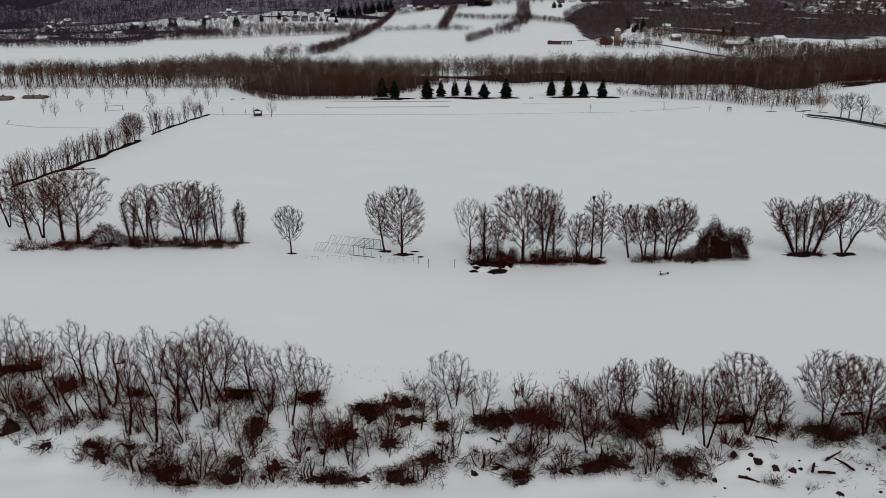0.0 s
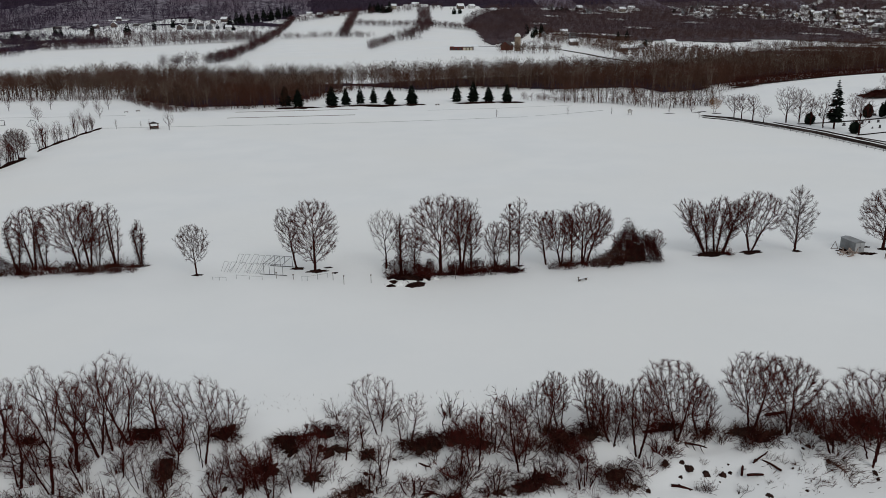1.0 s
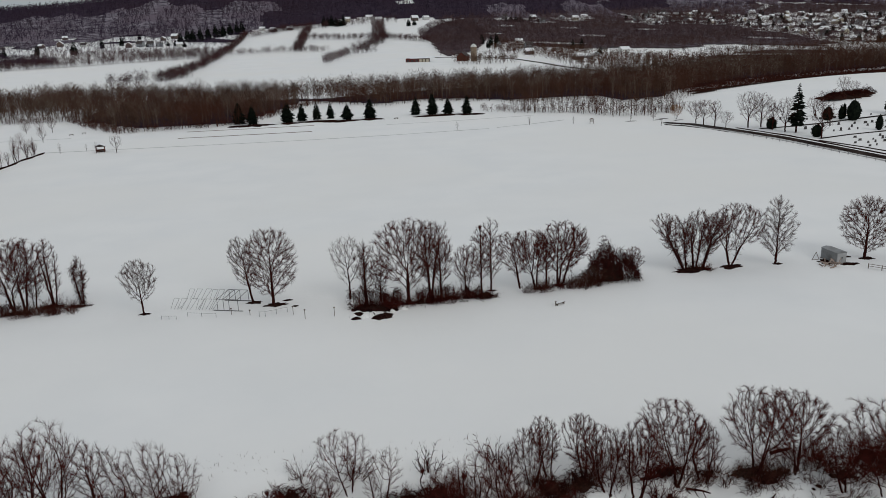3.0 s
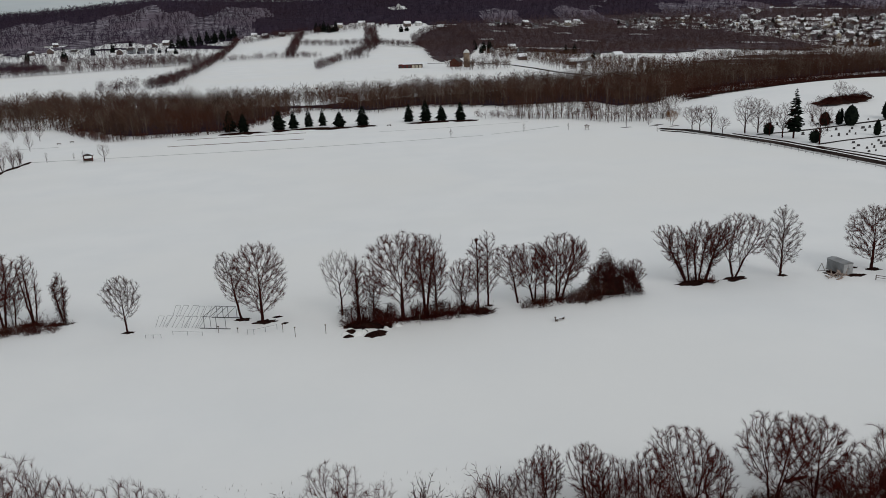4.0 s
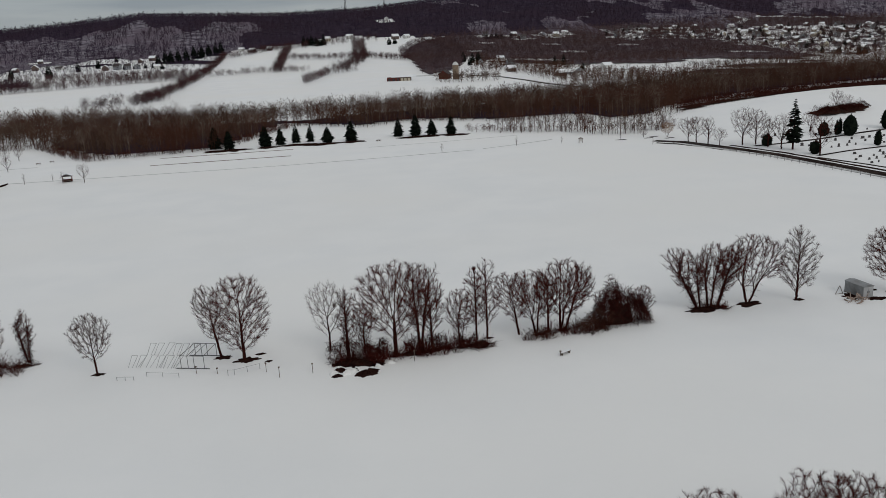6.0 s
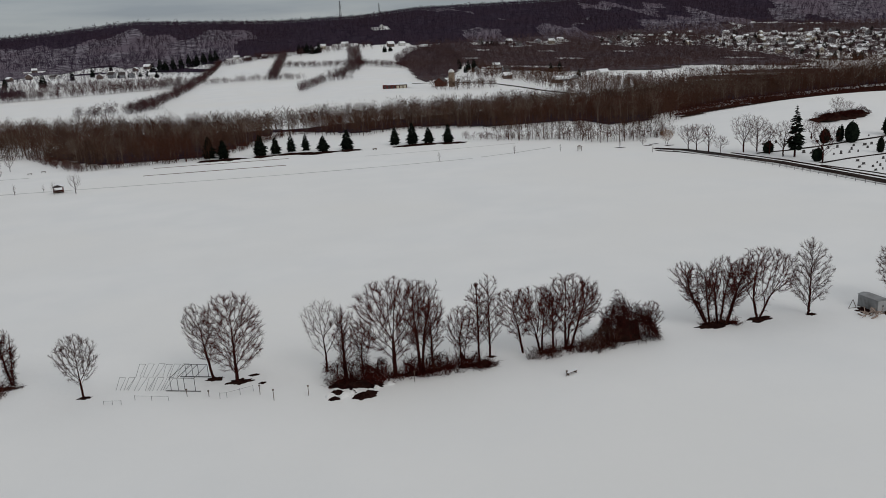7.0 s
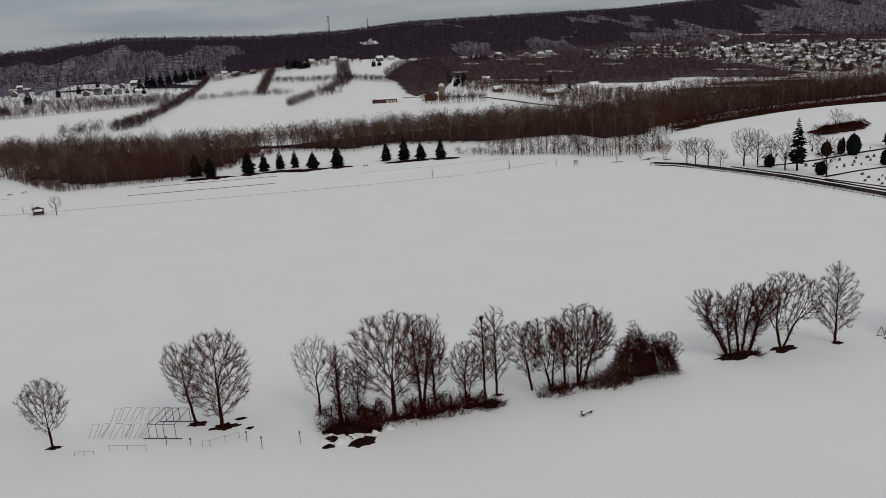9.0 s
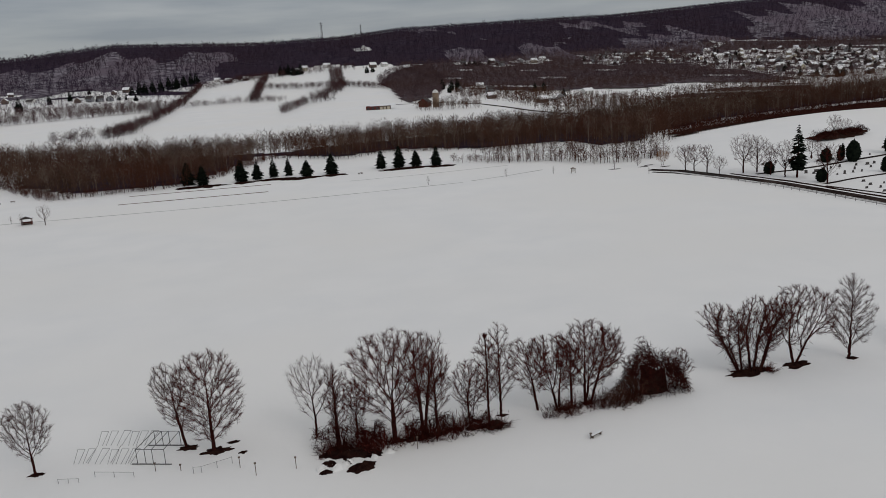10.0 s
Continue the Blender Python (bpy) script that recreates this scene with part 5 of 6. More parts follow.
tree_at(39.6, 120.5, 614, "stem", 10.2, 1, lean=(-0.03, 0))
tree_at(41.9, 121.4, 615, "dome", 11.8, 2, fan=0.25, lean=(0.08, 0), girth=1.3, wide=1.05)
tree_at(42.6, 121.2, 616, "stem", 10.6, 1, lean=(0.3, 0), vine=60)
tree_at(49.2, 121.0, 617, "spread", 6.0, 2, fan=0.3, vine=300)
tree_at(65.6, 122.6, 621, "stem", 11.4, 3, lean=(-0.34, 0), fan=0.25, vine=1100, wide=1.15, girth=1.5, label="leaning bare tree hung with dark vines")
tree_at(67.4, 122.3, 622, "stem", 12.0, 3, lean=(0.03, 0), fan=0.2, vine=500, girth=1.4)
tree_at(69.0, 122.6, 624, "stem", 11.2, 1, lean=(0.28, 0), vine=700, girth=1.5)
tree_at(74.2, 122.4, 623, "vase", 12.2, 2, lean=(0.12, 0), fan=0.4, vine=200, girth=1.3, wide=1.1)
soil_patch("soil_patch", 711, 66.8, 121.8, 3.4, 1.4, M_SOIL, "dark thawed soil under the trees", 0.3)
soil_patch("soil_patch", 712, 74.2, 121.8, 2.4, 1.2, M_SOIL, "dark thawed soil under the trees", 0.25)
tree_at(82.4, 121.4, 625, "spire", 13.8, wide=1.2, twig=M_TWIGPALE, label="bare tree with a straight leader on the snow")
foot(82.4, 121.2, 713, 1.0, 0.6)
tree_at(99.0, 119.8, 626, "oval", 12.4, girth=1.5, wide=1.1, label="broad-crowned bare tree beside the metal shed")
foot(99.0, 119.6, 714, 1.5, 0.9)
tree_at(-103.0, 256.5, 471, "oval", 10.5, wide=1.15, twig=M_TWIGPALE, girth=1.2, group="trees of the field hedge", label="round-crowned pale bare tree at the end of the hedge")
# left-hand clump
for i, (x, y, h, k, n, v, lx) in enumerate([(-36.8, 133.7, 8.4, "slim", 2, 380, 0), (-41, 133.1, 11.8, "slim", 3, 40, 0), (-45.6, 133.3, 11.8, "stem", 2, 20, 0.06), (-47.6, 133.6, 11.8, "dome", 2, 20, -0.05), (-44.2, 133.6, 7.5, "stem", 2, 40, 0.05),
                                             (-55.1, 133.6, 11.4, "stem", 2, 160, 0), (-57.5, 132.4, 10, "slim", 2, 320, 0), (-53.6, 134, 9, "slim", 2, 100, 0), (-68.4, 134.1, 14.2, "dome", 1, 160, 0.05), (-72.4, 136.1, 13.6, "stem", 1, 40, 0), (-77, 137.6, 11.5, "vase", 2, 20, -0.02),
                                             (-79, 136.3, 10, "stem", 1, 10, -0.12), (-88, 146, 12, "vase", 2, 60, 0), (-92, 144, 10, "stem", 3, 100, 0), (-97, 150, 11, "stem", 2, 60, 0)]):
    tree_at(x, y, 640 + i, k, h * 1.12, stems=n, vine=v * 2, lean=(lx, 0), fan=0.18, girth=1.2, wide=1.1, fine=0.85)


# ---- brush ----
def brush(x, y, rx, ry, h, turn=0.0, twigs=True, mat=None, label="low mat of dead brown brush in the snow"):
    """A ragged dark heap of dead brush, and thin canes that stand out of it."""
    seed = int(abs(x * 13 + y * 7)) % 997
    rng = random.Random(seed)
    root = thing("brush_heap", label, "brush", "brush heaps")
    part("litter", mound(seed, rx * 0.62, ry * 0.62, h * 0.42, 6, 40, 0.75), M_BRUSH, root)
    if twigs:
        b = Buf()
        for _ in range(int(85 * rx * ry) + 50):
            w, f = rng.uniform(0, 6.28), math.sqrt(rng.random()) * 1.1
            q = Vector((math.cos(w) * rx * f, math.sin(w) * ry * f, h * 0.5 * max(0, 1 - f) * rng.random()))
            d, pts = Vector((rng.gauss(0, 0.8), rng.gauss(0, 0.8), rng.uniform(0.2, 1.3))).normalized(), []
            l = rng.uniform(0.16, 0.4) * (0.5 + 0.6 * h)
            for _k in range(4):
                pts.append(q.copy())
                d = (d + wander(rng, 0.35) - UP * 0.3).normalized()
                q = q + d * l
                q.z = max(q.z, 0.02)
            b.ribbon(pts, 0.03, rng)
        part("bramble", b, mat or M_VINE, root)
    place(root, x, y, turn, sink=0.0)
    root.rotation_euler.x += math.atan(0.9 * (ground(x, y + 1) - ground(x, y - 1)) / 2)
    return root


SHRUB_KINDS = [shrub("shrub", 800 + i, 2.4, (1.6, 2.2, 2.8, 2.0)[i], (17, 21, 25, 18)[i], (M_VINE, M_TWIG, M_REDTWIG, M_TWIG)[i], "bare tangled shrub in the snow", "bare shrubs") for i in range(4)]
for i, ob in enumerate(SHRUB_KINDS):
    place(ob, (9.5, 14, 22, 27)[i], 118.6, 50 * i)


def shrub_at(x, y, scale, kind=None):
    r = random.Random(int(x * 31 + y * 17))
    return clone(SHRUB_KINDS[r.randrange(4) if kind is None else kind], at(x, y, r.uniform(0, 360), scale))


def scrub_stuff(name, label, spots, mat):
    """Small bare shrubs that nobody could count, in one mesh."""
    b = Buf()
    for x, y, scale, kind, turn in spots:
        me, n = SHRUB_KINDS[kind].children[0].data, len(b.v)
        m = at(x, y, turn, scale)
        b.v += [tuple(m @ v.co) for v in me.vertices]
        b.f += [tuple(n + k for k in p.vertices) for p in me.polygons]
    return tagged(part(name, b, mat), label, "scrub", kind="stuff")


def vine_mass(name, seed, rx, ry, h, n, label, core=0.7, profile=None, mat=None, width=0.036):
    """A ragged tangle of drooping vines over dead stems; the profile gives the height along it, from end to end."""
    rng = random.Random(seed)
    root = thing(name, label, "vines")
    profile = profile or [rng.uniform(0.1, 1.0) for _ in range(6)]
    off = Vector((seed, 0.5, 0.2))

    def top(u, w):
        s = (u + 1) / 2 * (len(profile) - 1)
        i = min(int(s), len(profile) - 2)
        z = profile[i] + (profile[i + 1] - profile[i]) * (s - i)
        return h * z * math.sqrt(max(0.0, 1 - w * w)) * (1 + 0.35 * noise.noise(Vector((u * rx * 0.9, w * ry * 0.9, 0)) + off))

    for _ in range(max(4, int(rx * 3))):
        u, w = rng.uniform(-0.8, 0.8), rng.uniform(-0.6, 0.6)
        z = top(u, w)
        p, q = Vector((u * rx * rng.uniform(0.3, 0.9), w * ry * 0.5, -0.2)), Vector((u * rx, w * ry, z * rng.uniform(0.8, 1.2)))
        stem = Buf()
        stem.tube([p, p.lerp(q, 0.4) + wander(rng, 0.2), p.lerp(q, 0.75) + wander(rng, 0.25), q], [0.09, 0.07, 0.05, 0.02], 4)
        part("stem", stem, M_BARK, root)
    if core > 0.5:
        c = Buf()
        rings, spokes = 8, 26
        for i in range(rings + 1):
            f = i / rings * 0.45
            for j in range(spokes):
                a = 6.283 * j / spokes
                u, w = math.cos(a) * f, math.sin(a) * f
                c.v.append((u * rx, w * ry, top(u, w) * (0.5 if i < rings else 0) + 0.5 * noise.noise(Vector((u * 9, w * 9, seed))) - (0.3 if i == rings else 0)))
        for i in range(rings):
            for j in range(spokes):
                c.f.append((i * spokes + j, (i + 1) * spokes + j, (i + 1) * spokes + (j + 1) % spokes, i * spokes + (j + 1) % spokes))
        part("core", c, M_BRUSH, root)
    b = Buf()
    for _ in range(n):
        u, w = rng.uniform(-1, 1), rng.uniform(-1, 1) * 0.95
        z = top(u, w) * (rng.uniform(0.65, 1.0) if rng.random() < 0.55 else rng.random())
        p = Vector((u * rx, w * ry, z))
        d, pts = (Vector((u * 0.4, w * 0.5, 0.5)) + wander(rng, 0.7)).normalized(), []
        for _k in range(4):
            pts.append(p.copy())
            d = (d + wander(rng, 0.45) - UP * 0.48).normalized()
            p = p + d * rng.uniform(0.18, 0.5)
            p.z = max(p.z, 0.0)
        b.ribbon(pts, width, rng)
    part("tangle", b, mat or M_VINE, root)
    return root


# undergrowth of the middle clumps
mr = random.Random(71)
for x, y, rx, ry, h in [(8.8, 119.2, 2.2, 1.4, 0.9), (11.8, 118.4, 2.2, 1.4, 1.0), (16.4, 119.0, 1.6, 0.7, 0.4), (20, 119, 1.6, 0.7, 0.5), (23.2, 119.4, 1.5, 0.7, 0.5), (28.4, 118.4, 1.9, 1.2, 1.5), (38, 120.2, 1.2, 0.6, 0.4), (42, 120.6, 1.4, 0.6, 0.4)]:
    brush(x, y, rx, ry, h)
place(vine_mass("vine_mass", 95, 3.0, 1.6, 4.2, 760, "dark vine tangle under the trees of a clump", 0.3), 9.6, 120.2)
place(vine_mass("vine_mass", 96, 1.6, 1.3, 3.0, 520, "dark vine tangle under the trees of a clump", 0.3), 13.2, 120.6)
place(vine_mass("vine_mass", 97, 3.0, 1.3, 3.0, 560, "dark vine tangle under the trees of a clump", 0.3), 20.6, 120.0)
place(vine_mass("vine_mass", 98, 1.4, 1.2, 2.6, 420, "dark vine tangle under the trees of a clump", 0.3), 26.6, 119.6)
for i in range(9):
    lump = tagged(part("snow_lump", mound(960 + i, mr.uniform(0.5, 1.2), mr.uniform(0.4, 0.7), mr.uniform(0.3, 0.6), 5, 20, 0.35), M_SNOW, smooth=True), "rounded lump of drifted snow at the edge of the clump", "snow", "snow lumps")
    place(lump, mr.uniform(6.5, 15), mr.uniform(114.6, 117.2), mr.uniform(0, 180), sink=0)
dark_pit = tagged(part("thawed_bank", mound(83, 1.9, 1.0, 0.6, 6, 40, 0.5), M_SOIL), "dark thawed earth bank edged with snow", "bare ground")
place(dark_pit, 11.3, 114.0, 15, sink=0)
for i, (x, y) in enumerate([(8.4, 115.4), (9.6, 115.6), (7.2, 114.3), (7.7, 116.3)]):
    soil_patch("thawed_bank", 85 + i, x, y, 0.8, 0.45, M_SOIL, "dark thawed earth between the snow", 0.35)
for i, (x, y, rx, ry) in enumerate([(10.2, 117.6, 2.4, 1.0), (12.6, 116.9, 1.6, 0.9), (8.0, 118.2, 1.4, 0.7), (18.2, 118.6, 1.8, 0.5), (21.5, 118.8, 1.2, 0.4), (25.8, 118.9, 1.1, 0.5)]):
    soil_patch("thawed_bank", 190 + i, x, y, rx, ry, M_SOIL, "dark thawed earth under the overgrown clump", 0.5)
for _ in range(38):
    x = mr.uniform(7, 30)
    shrub_at(x, mr.uniform(117, 120.6), mr.uniform(0.5, 1.35), mr.choice((0, 0, 1, 3)))
for _ in range(30):
    shrub_at(mr.uniform(35, 49), mr.uniform(118.0, 120.8), mr.uniform(0.45, 1.05), mr.choice((0, 2, 1)))
for _ in range(10):
    shrub_at(mr.uniform(64.5, 69.5), mr.uniform(121, 122.6), mr.uniform(0.5, 0.9))
for _ in range(46):
    shrub_at(mr.uniform(-78, -37), mr.uniform(129.4, 134.5), mr.uniform(0.45, 1.3))
for x, rx, h in [(-72, 3, 0.5), (-67, 3, 0.6), (-62, 3, 0.9), (-57, 2.6, 0.7), (-52, 2.5, 0.5), (-47, 3, 0.7), (-42, 3.2, 0.6), (-38, 2.6, 0.5)]:
    brush(x + mr.uniform(-0.8, 0.8), mr.uniform(131.2, 133.6), rx * mr.uniform(0.55, 0.9), mr.uniform(0.7, 1.2), h * 1.2)
for _ in range(40):
    shrub_at(mr.uniform(-80, -37), mr.uniform(129.0, 131.6), mr.uniform(0.35, 0.7), 2)


place(vine_mass("vine_mass", 91, 4.4, 1.9, 7.6, 4200, "tall peaked tangle of dark red-brown vines smothering a tree", 0.7, [0.2, 0.5, 0.72, 1.0, 0.82, 0.66, 0.66, 0.6, 0.5, 0.15]), 51.4, 120.8)
place(vine_mass("vine_mass", 93, 2.6, 1.4, 3.4, 600, "open red-brown vine tangle beside the tall vine mass", 0.3, [0.3, 0.6, 0.8, 1.0, 0.9], M_BROWN), 46.6, 119.6)
tree_at(54.9, 120.8, 619, "stem", 6.2, 4, fan=0.3, vine=160, wide=1.3)
place(vine_mass("vine_mass", 99, 2.6, 1.4, 2.4, 420, "dark vine tangle under the trees of a clump", 0.3), -69, 132.6)
place(vine_mass("vine_mass", 100, 2.4, 1.4, 2.6, 420, "dark vine tangle under the trees of a clump", 0.3), -57.5, 132.0)
place(vine_mass("vine_mass", 101, 2.2, 1.2, 2.0, 360, "dark vine tangle under the trees of a clump", 0.3), -48.5, 132.0)
place(vine_mass("vine_mass", 94, 3.6, 1.6, 4.6, 1500, "tent-shaped dark vine tangle between the trees of a clump", 0.3, [0.1, 0.4, 0.8, 1.0, 0.7, 0.4]), -63.4, 133.6)

for i, (x, y) in enumerate([(227, 304), (233, 306), (239, 304.5), (245, 307)]):
    place(vine_mass("thicket", 1100 + i, 4.6, 2.8, 3.4, 700, "dark scrub smothering the earth mound on the hill", 0.3, None, M_VINE, 0.06), x, y, z=ground(x, y) + 0.8)

# ---- the foreground bank ----
BANK_GROUP = "trees on the bank"
bank = [(-47.8, 76, 6.6, "spread", 3), (-40.8, 69.8, 8.6, "slim", 2), (-38.2, 70.1, 8.6, "slim", 2), (-34.6, 68.4, 11.2, "stem", 2), (-31.4, 68.1, 11.2, "stem", 2), (-33.1, 75, 8, "stem", 3), (-36.5, 74, 8, "stem", 2), (-29.6, 73, 9, "stem", 2), (-26.8, 70.3, 10.2, "vase", 2), (-25.4, 70.9, 11.4, "vase", 3), (-23.9, 71.6, 9.6, "vase", 2),
        (-18.6, 70.5, 8.8, "stem", 3), (-16.2, 69.6, 11, "stem", 3), (-13.6, 71.6, 7.2, "spread", 3), (2.9, 70.3, 7.4, "dome", 3), (8.2, 68.6, 2.9, "small", 1), (12.4, 63.9, 8, "vase", 3), (17.4, 64, 8.8, "stem", 5), (20.9, 67.8, 7.2, "vase", 2), (26.1, 66.8, 8.4, "stem", 3), (27.9, 65.3, 8.0, "vase", 2), (30.3, 63.7, 9.2, "stem", 3),
        (35, 64.8, 8.9, "dome", 2), (38.4, 65.6, 7.7, "stem", 2), (43.2, 64.2, 9.4, "dome", 3), (47.3, 63.6, 9.3, "dome", 2), (-8.7, 64.1, 7.5, "stem", 3), (2.9, 65.6, 5.5, "stem", 3), (55.2, 60.1, 11, "spread", 3), (51, 61, 7, "spread", 2), (60, 61, 10, "vase", 3), (67, 62, 9, "spread", 3), (-45, 69, 7, "stem", 4), (-51, 74, 7, "spread", 4), (-57, 76, 8, "stem", 3), (-22, 66.5, 6.5, "stem", 4), (-4.5, 66, 5.5, "stem", 4), (24, 62.5, 6, "stem", 4), (-12, 66, 6.5, "stem", 4), (15, 66.5, 6.8, "stem", 4), (23, 69, 7, "stem", 3), (-43.6, 71.8, 9, "stem", 2), (-37.4, 72, 10.2, "stem", 2), (-49.4, 76.4, 9, "stem", 3), (-53, 73.4, 8, "stem", 3), (-29.2, 70.2, 10.8, "stem", 1), (-20.8, 71.8, 9, "stem", 1), (-41.6, 74.6, 9, "stem", 2)]
for i, (x, y, h, k, n) in enumerate(bank):
    place(bare_tree("tree", 860 + i, k, h * (1.1 if x > 30 else 1.04), min(n, 3), fan=0.34, lean=((-0.1 if i % 3 else 0.05), 0), label="bare multi-stemmed dark tree on the snowy bank", group=BANK_GROUP, girth=1.15 if n < 3 else 1.0, fine=0.9 if x > 19 else 0.75), x, y, 0, sink=0.2)

HEAPS = [(-52.5, 78.4, 2.4, 1.4, 1.0), (-49.2, 69, 2.2, 1.4, 0.9), (-46.8, 72.1, 2.4, 2.0, 0.8), (-38.9, 66.9, 2.4, 1.4, 0.6), (-33.9, 67, 1.6, 1.0, 0.5), (-28.5, 63.9, 3.0, 1.6, 1.2), (-21.2, 64.6, 2.4, 1.8, 1.1), (-19.9, 69.3, 1.2, 2.4, 0.8), (-26, 61.7, 2.2, 1.0, 0.6), (-13.7, 73.8, 3.6, 0.8, 0.6), (-23, 73.2, 3.2, 0.7, 0.4),
         (-6.5, 68.9, 2.0, 1.0, 0.8), (-2.2, 68.2, 2.6, 1.2, 0.8), (-7.2, 61.8, 2.0, 0.9, 0.6), (-8.9, 67.4, 1.6, 1.4, 0.7), (-4.3, 65.2, 1.8, 1.0, 0.6), (0, 64, 2.4, 1.2, 0.7), (4.5, 66.9, 1.6, 1.0, 0.6), (7.8, 67.9, 2.8, 1.1, 0.9), (11.4, 67.0, 2.2, 0.9, 0.8), (8, 63.1, 2.2, 1.0, 0.6), (10.2, 60.6, 1.6, 0.7, 0.6), (14.6, 61.7, 1.6, 0.8, 0.5),
         (23.8, 67.4, 2.4, 0.8, 0.6), (26, 66.3, 1.7, 0.9, 0.8), (24.4, 64.7, 0.9, 0.6, 0.5), (27.3, 61.9, 1.8, 1.4, 1.1), (28.7, 60.4, 1.2, 0.8, 0.6), (19.6, 62.6, 2.2, 1.2, 0.9), (17.1, 62.2, 1.6, 1.0, 0.6), (32.8, 62.1, 0.8, 0.4, 0.4), (-2.4, 61.2, 2.0, 0.7, 0.5), (-12.1, 62, 2.2, 1.0, 0.7), (-17.3, 63.8, 2.4, 1.2, 0.8), (42.7, 65.0, 2.6, 0.7, 0.6), (46.1, 64.2, 2.6, 0.9, 0.7), (52, 63, 2.6, 1.0, 0.7), (-56, 72, 3, 1.6, 0.9)]
HEAPS += [(-43, 67.5, 2.4, 1.4, 1.0), (-37, 65.6, 2.2, 1.2, 0.9), (-31, 66.5, 1.8, 1.4, 1.0), (-7.5, 70.5, 2.2, 0.9, 0.7), (1.5, 68.2, 1.6, 0.9, 0.8), (5.6, 69.2, 1.5, 0.7, 0.7), (13.5, 66.8, 2.2, 0.9, 0.9)]
MASSES = [(-28.5, 62.4, 1.9, 3.4), (-21.4, 61.9, 2.2, 4.2), (-19.6, 67.8, 1.4, 4.0), (-10.1, 67.6, 1.5, 3.6), (-7.0, 69.4, 1.8, 2.0), (-3.0, 69.8, 2.4, 1.9), (-43.5, 74.2, 2.6, 3.4), (-48.2, 69.2, 2.4, 3.0),
          (8.0, 68.4, 3.0, 1.8), (11.4, 68.0, 2.0, 1.5), (22.6, 67.6, 2.6, 1.7), (25.8, 67.2, 1.8, 2.0), (27.2, 62.0, 2.4, 3.0), (9.6, 61.6, 1.6, 1.4), (-50.0, 78.6, 2.6, 3.2), (44.6, 63.8, 2.6, 1.6), (39.0, 66.2, 1.8, 1.3), (56.0, 64.4, 2.4, 3.0), (34.0, 65.6, 1.8, 1.4), (-14.6, 72.6, 2.6, 1.2), (-23.0, 72.4, 2.2, 1.2), (-34.8, 73.2, 1.6, 1.4), (18.2, 62.0, 2.0, 2.2), (-3.6, 61.4, 2.2, 2.2), (-9.6, 61.4, 2.0, 2.0)]
for i, (x, y, rx, h) in enumerate(MASSES):
    flat = h < 2.1
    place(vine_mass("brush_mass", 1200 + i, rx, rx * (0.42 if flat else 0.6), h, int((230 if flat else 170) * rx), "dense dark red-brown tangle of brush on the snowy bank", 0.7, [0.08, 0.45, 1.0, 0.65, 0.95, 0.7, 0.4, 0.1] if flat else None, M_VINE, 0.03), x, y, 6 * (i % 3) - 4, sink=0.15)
for x, y, rx, ry, h in HEAPS:
    brush(x, y, rx * 0.9, ry, h, mat=M_VINE if x < -14 else M_BROWN)
br = random.Random(72)
young = [bare_tree("tree", 900 + i, ("slim", "stem", "slim", "stem", "small")[i], 6.0, (1, 2, 2, 1, 1)[i], lean=((-0.12, 0.08, -0.05, 0.15, -0.1)[i], 0), label="slender young bare tree on the snowy bank", group="young trees on the bank", girth=0.9, fine=0.55, wide=1.2) for i in range(5)]
for i in range(26):
    x = -46 + 64 * (i + br.random()) / 26
    y = br.uniform(63, 70) - 0.05 * x
    m = at(x, y, br.uniform(-40, 40), br.uniform(0.7, 1.25), 0.15)
    if i < 5:
        young[i].matrix_basis = m
    else:
        clone(young[i % 5], m)
THICKETS = [(-19.3, 66.8, 2.0, 4.6), (-9.8, 65.6, 2.6, 4.4), (-14.6, 67.6, 1.6, 3.2), (-31.5, 63.9, 3.6, 3.6), (-28.0, 62.2, 3.4, 4.6), (-25.0, 62.6, 3.0, 5.0), (-21.5, 62.6, 2.4, 3.6), (-36.5, 66.0, 2.8, 2.4), (-40.0, 68.6, 2.4, 2.0), (-47.5, 71.5, 3.0, 3.4), (-53.0, 76.8, 3.4, 6.0), (-50.0, 73.0, 2.6, 3.4),
            (-5.5, 66.4, 2.2, 3.0), (1.5, 64.2, 2.4, 3.2), (5.6, 63.2, 2.2, 2.8), (-0.8, 61.6, 2.4, 3.2), (-12.8, 62.8, 2.4, 3.4), (-17.0, 61.8, 2.2, 3.2), (10.0, 64.0, 2.0, 2.6), (19.0, 63.0, 2.6, 2.8), (24.0, 62.0, 2.2, 2.6), (28.2, 61.0, 1.8, 2.2), (14.2, 62.0, 2.0, 2.6), (-33.5, 70.5, 2.2, 3.0), (-43.5, 73.5, 2.4, 3.6)]
for i, (x, y, rx, h) in enumerate(THICKETS):
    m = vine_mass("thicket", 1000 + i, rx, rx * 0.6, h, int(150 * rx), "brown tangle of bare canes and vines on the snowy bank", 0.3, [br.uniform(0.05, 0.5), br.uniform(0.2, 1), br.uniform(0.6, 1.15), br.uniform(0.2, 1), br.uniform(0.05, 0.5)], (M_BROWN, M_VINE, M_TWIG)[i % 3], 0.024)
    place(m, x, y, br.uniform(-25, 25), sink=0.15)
edge_spots, low_spots = [], []
for _ in range(84):
    x = br.uniform(12, 64)
    edge_spots.append((x, 69.4 - 0.1 * x + br.uniform(-1.6, 1.0), br.uniform(0.5, 1.15), br.choice((0, 2, 2)), br.uniform(0, 360)))
scrub_stuff("bank_scrub", "red-brown bare scrub along the top of the snowy bank", edge_spots, M_REDTWIG)
debris = Buf()
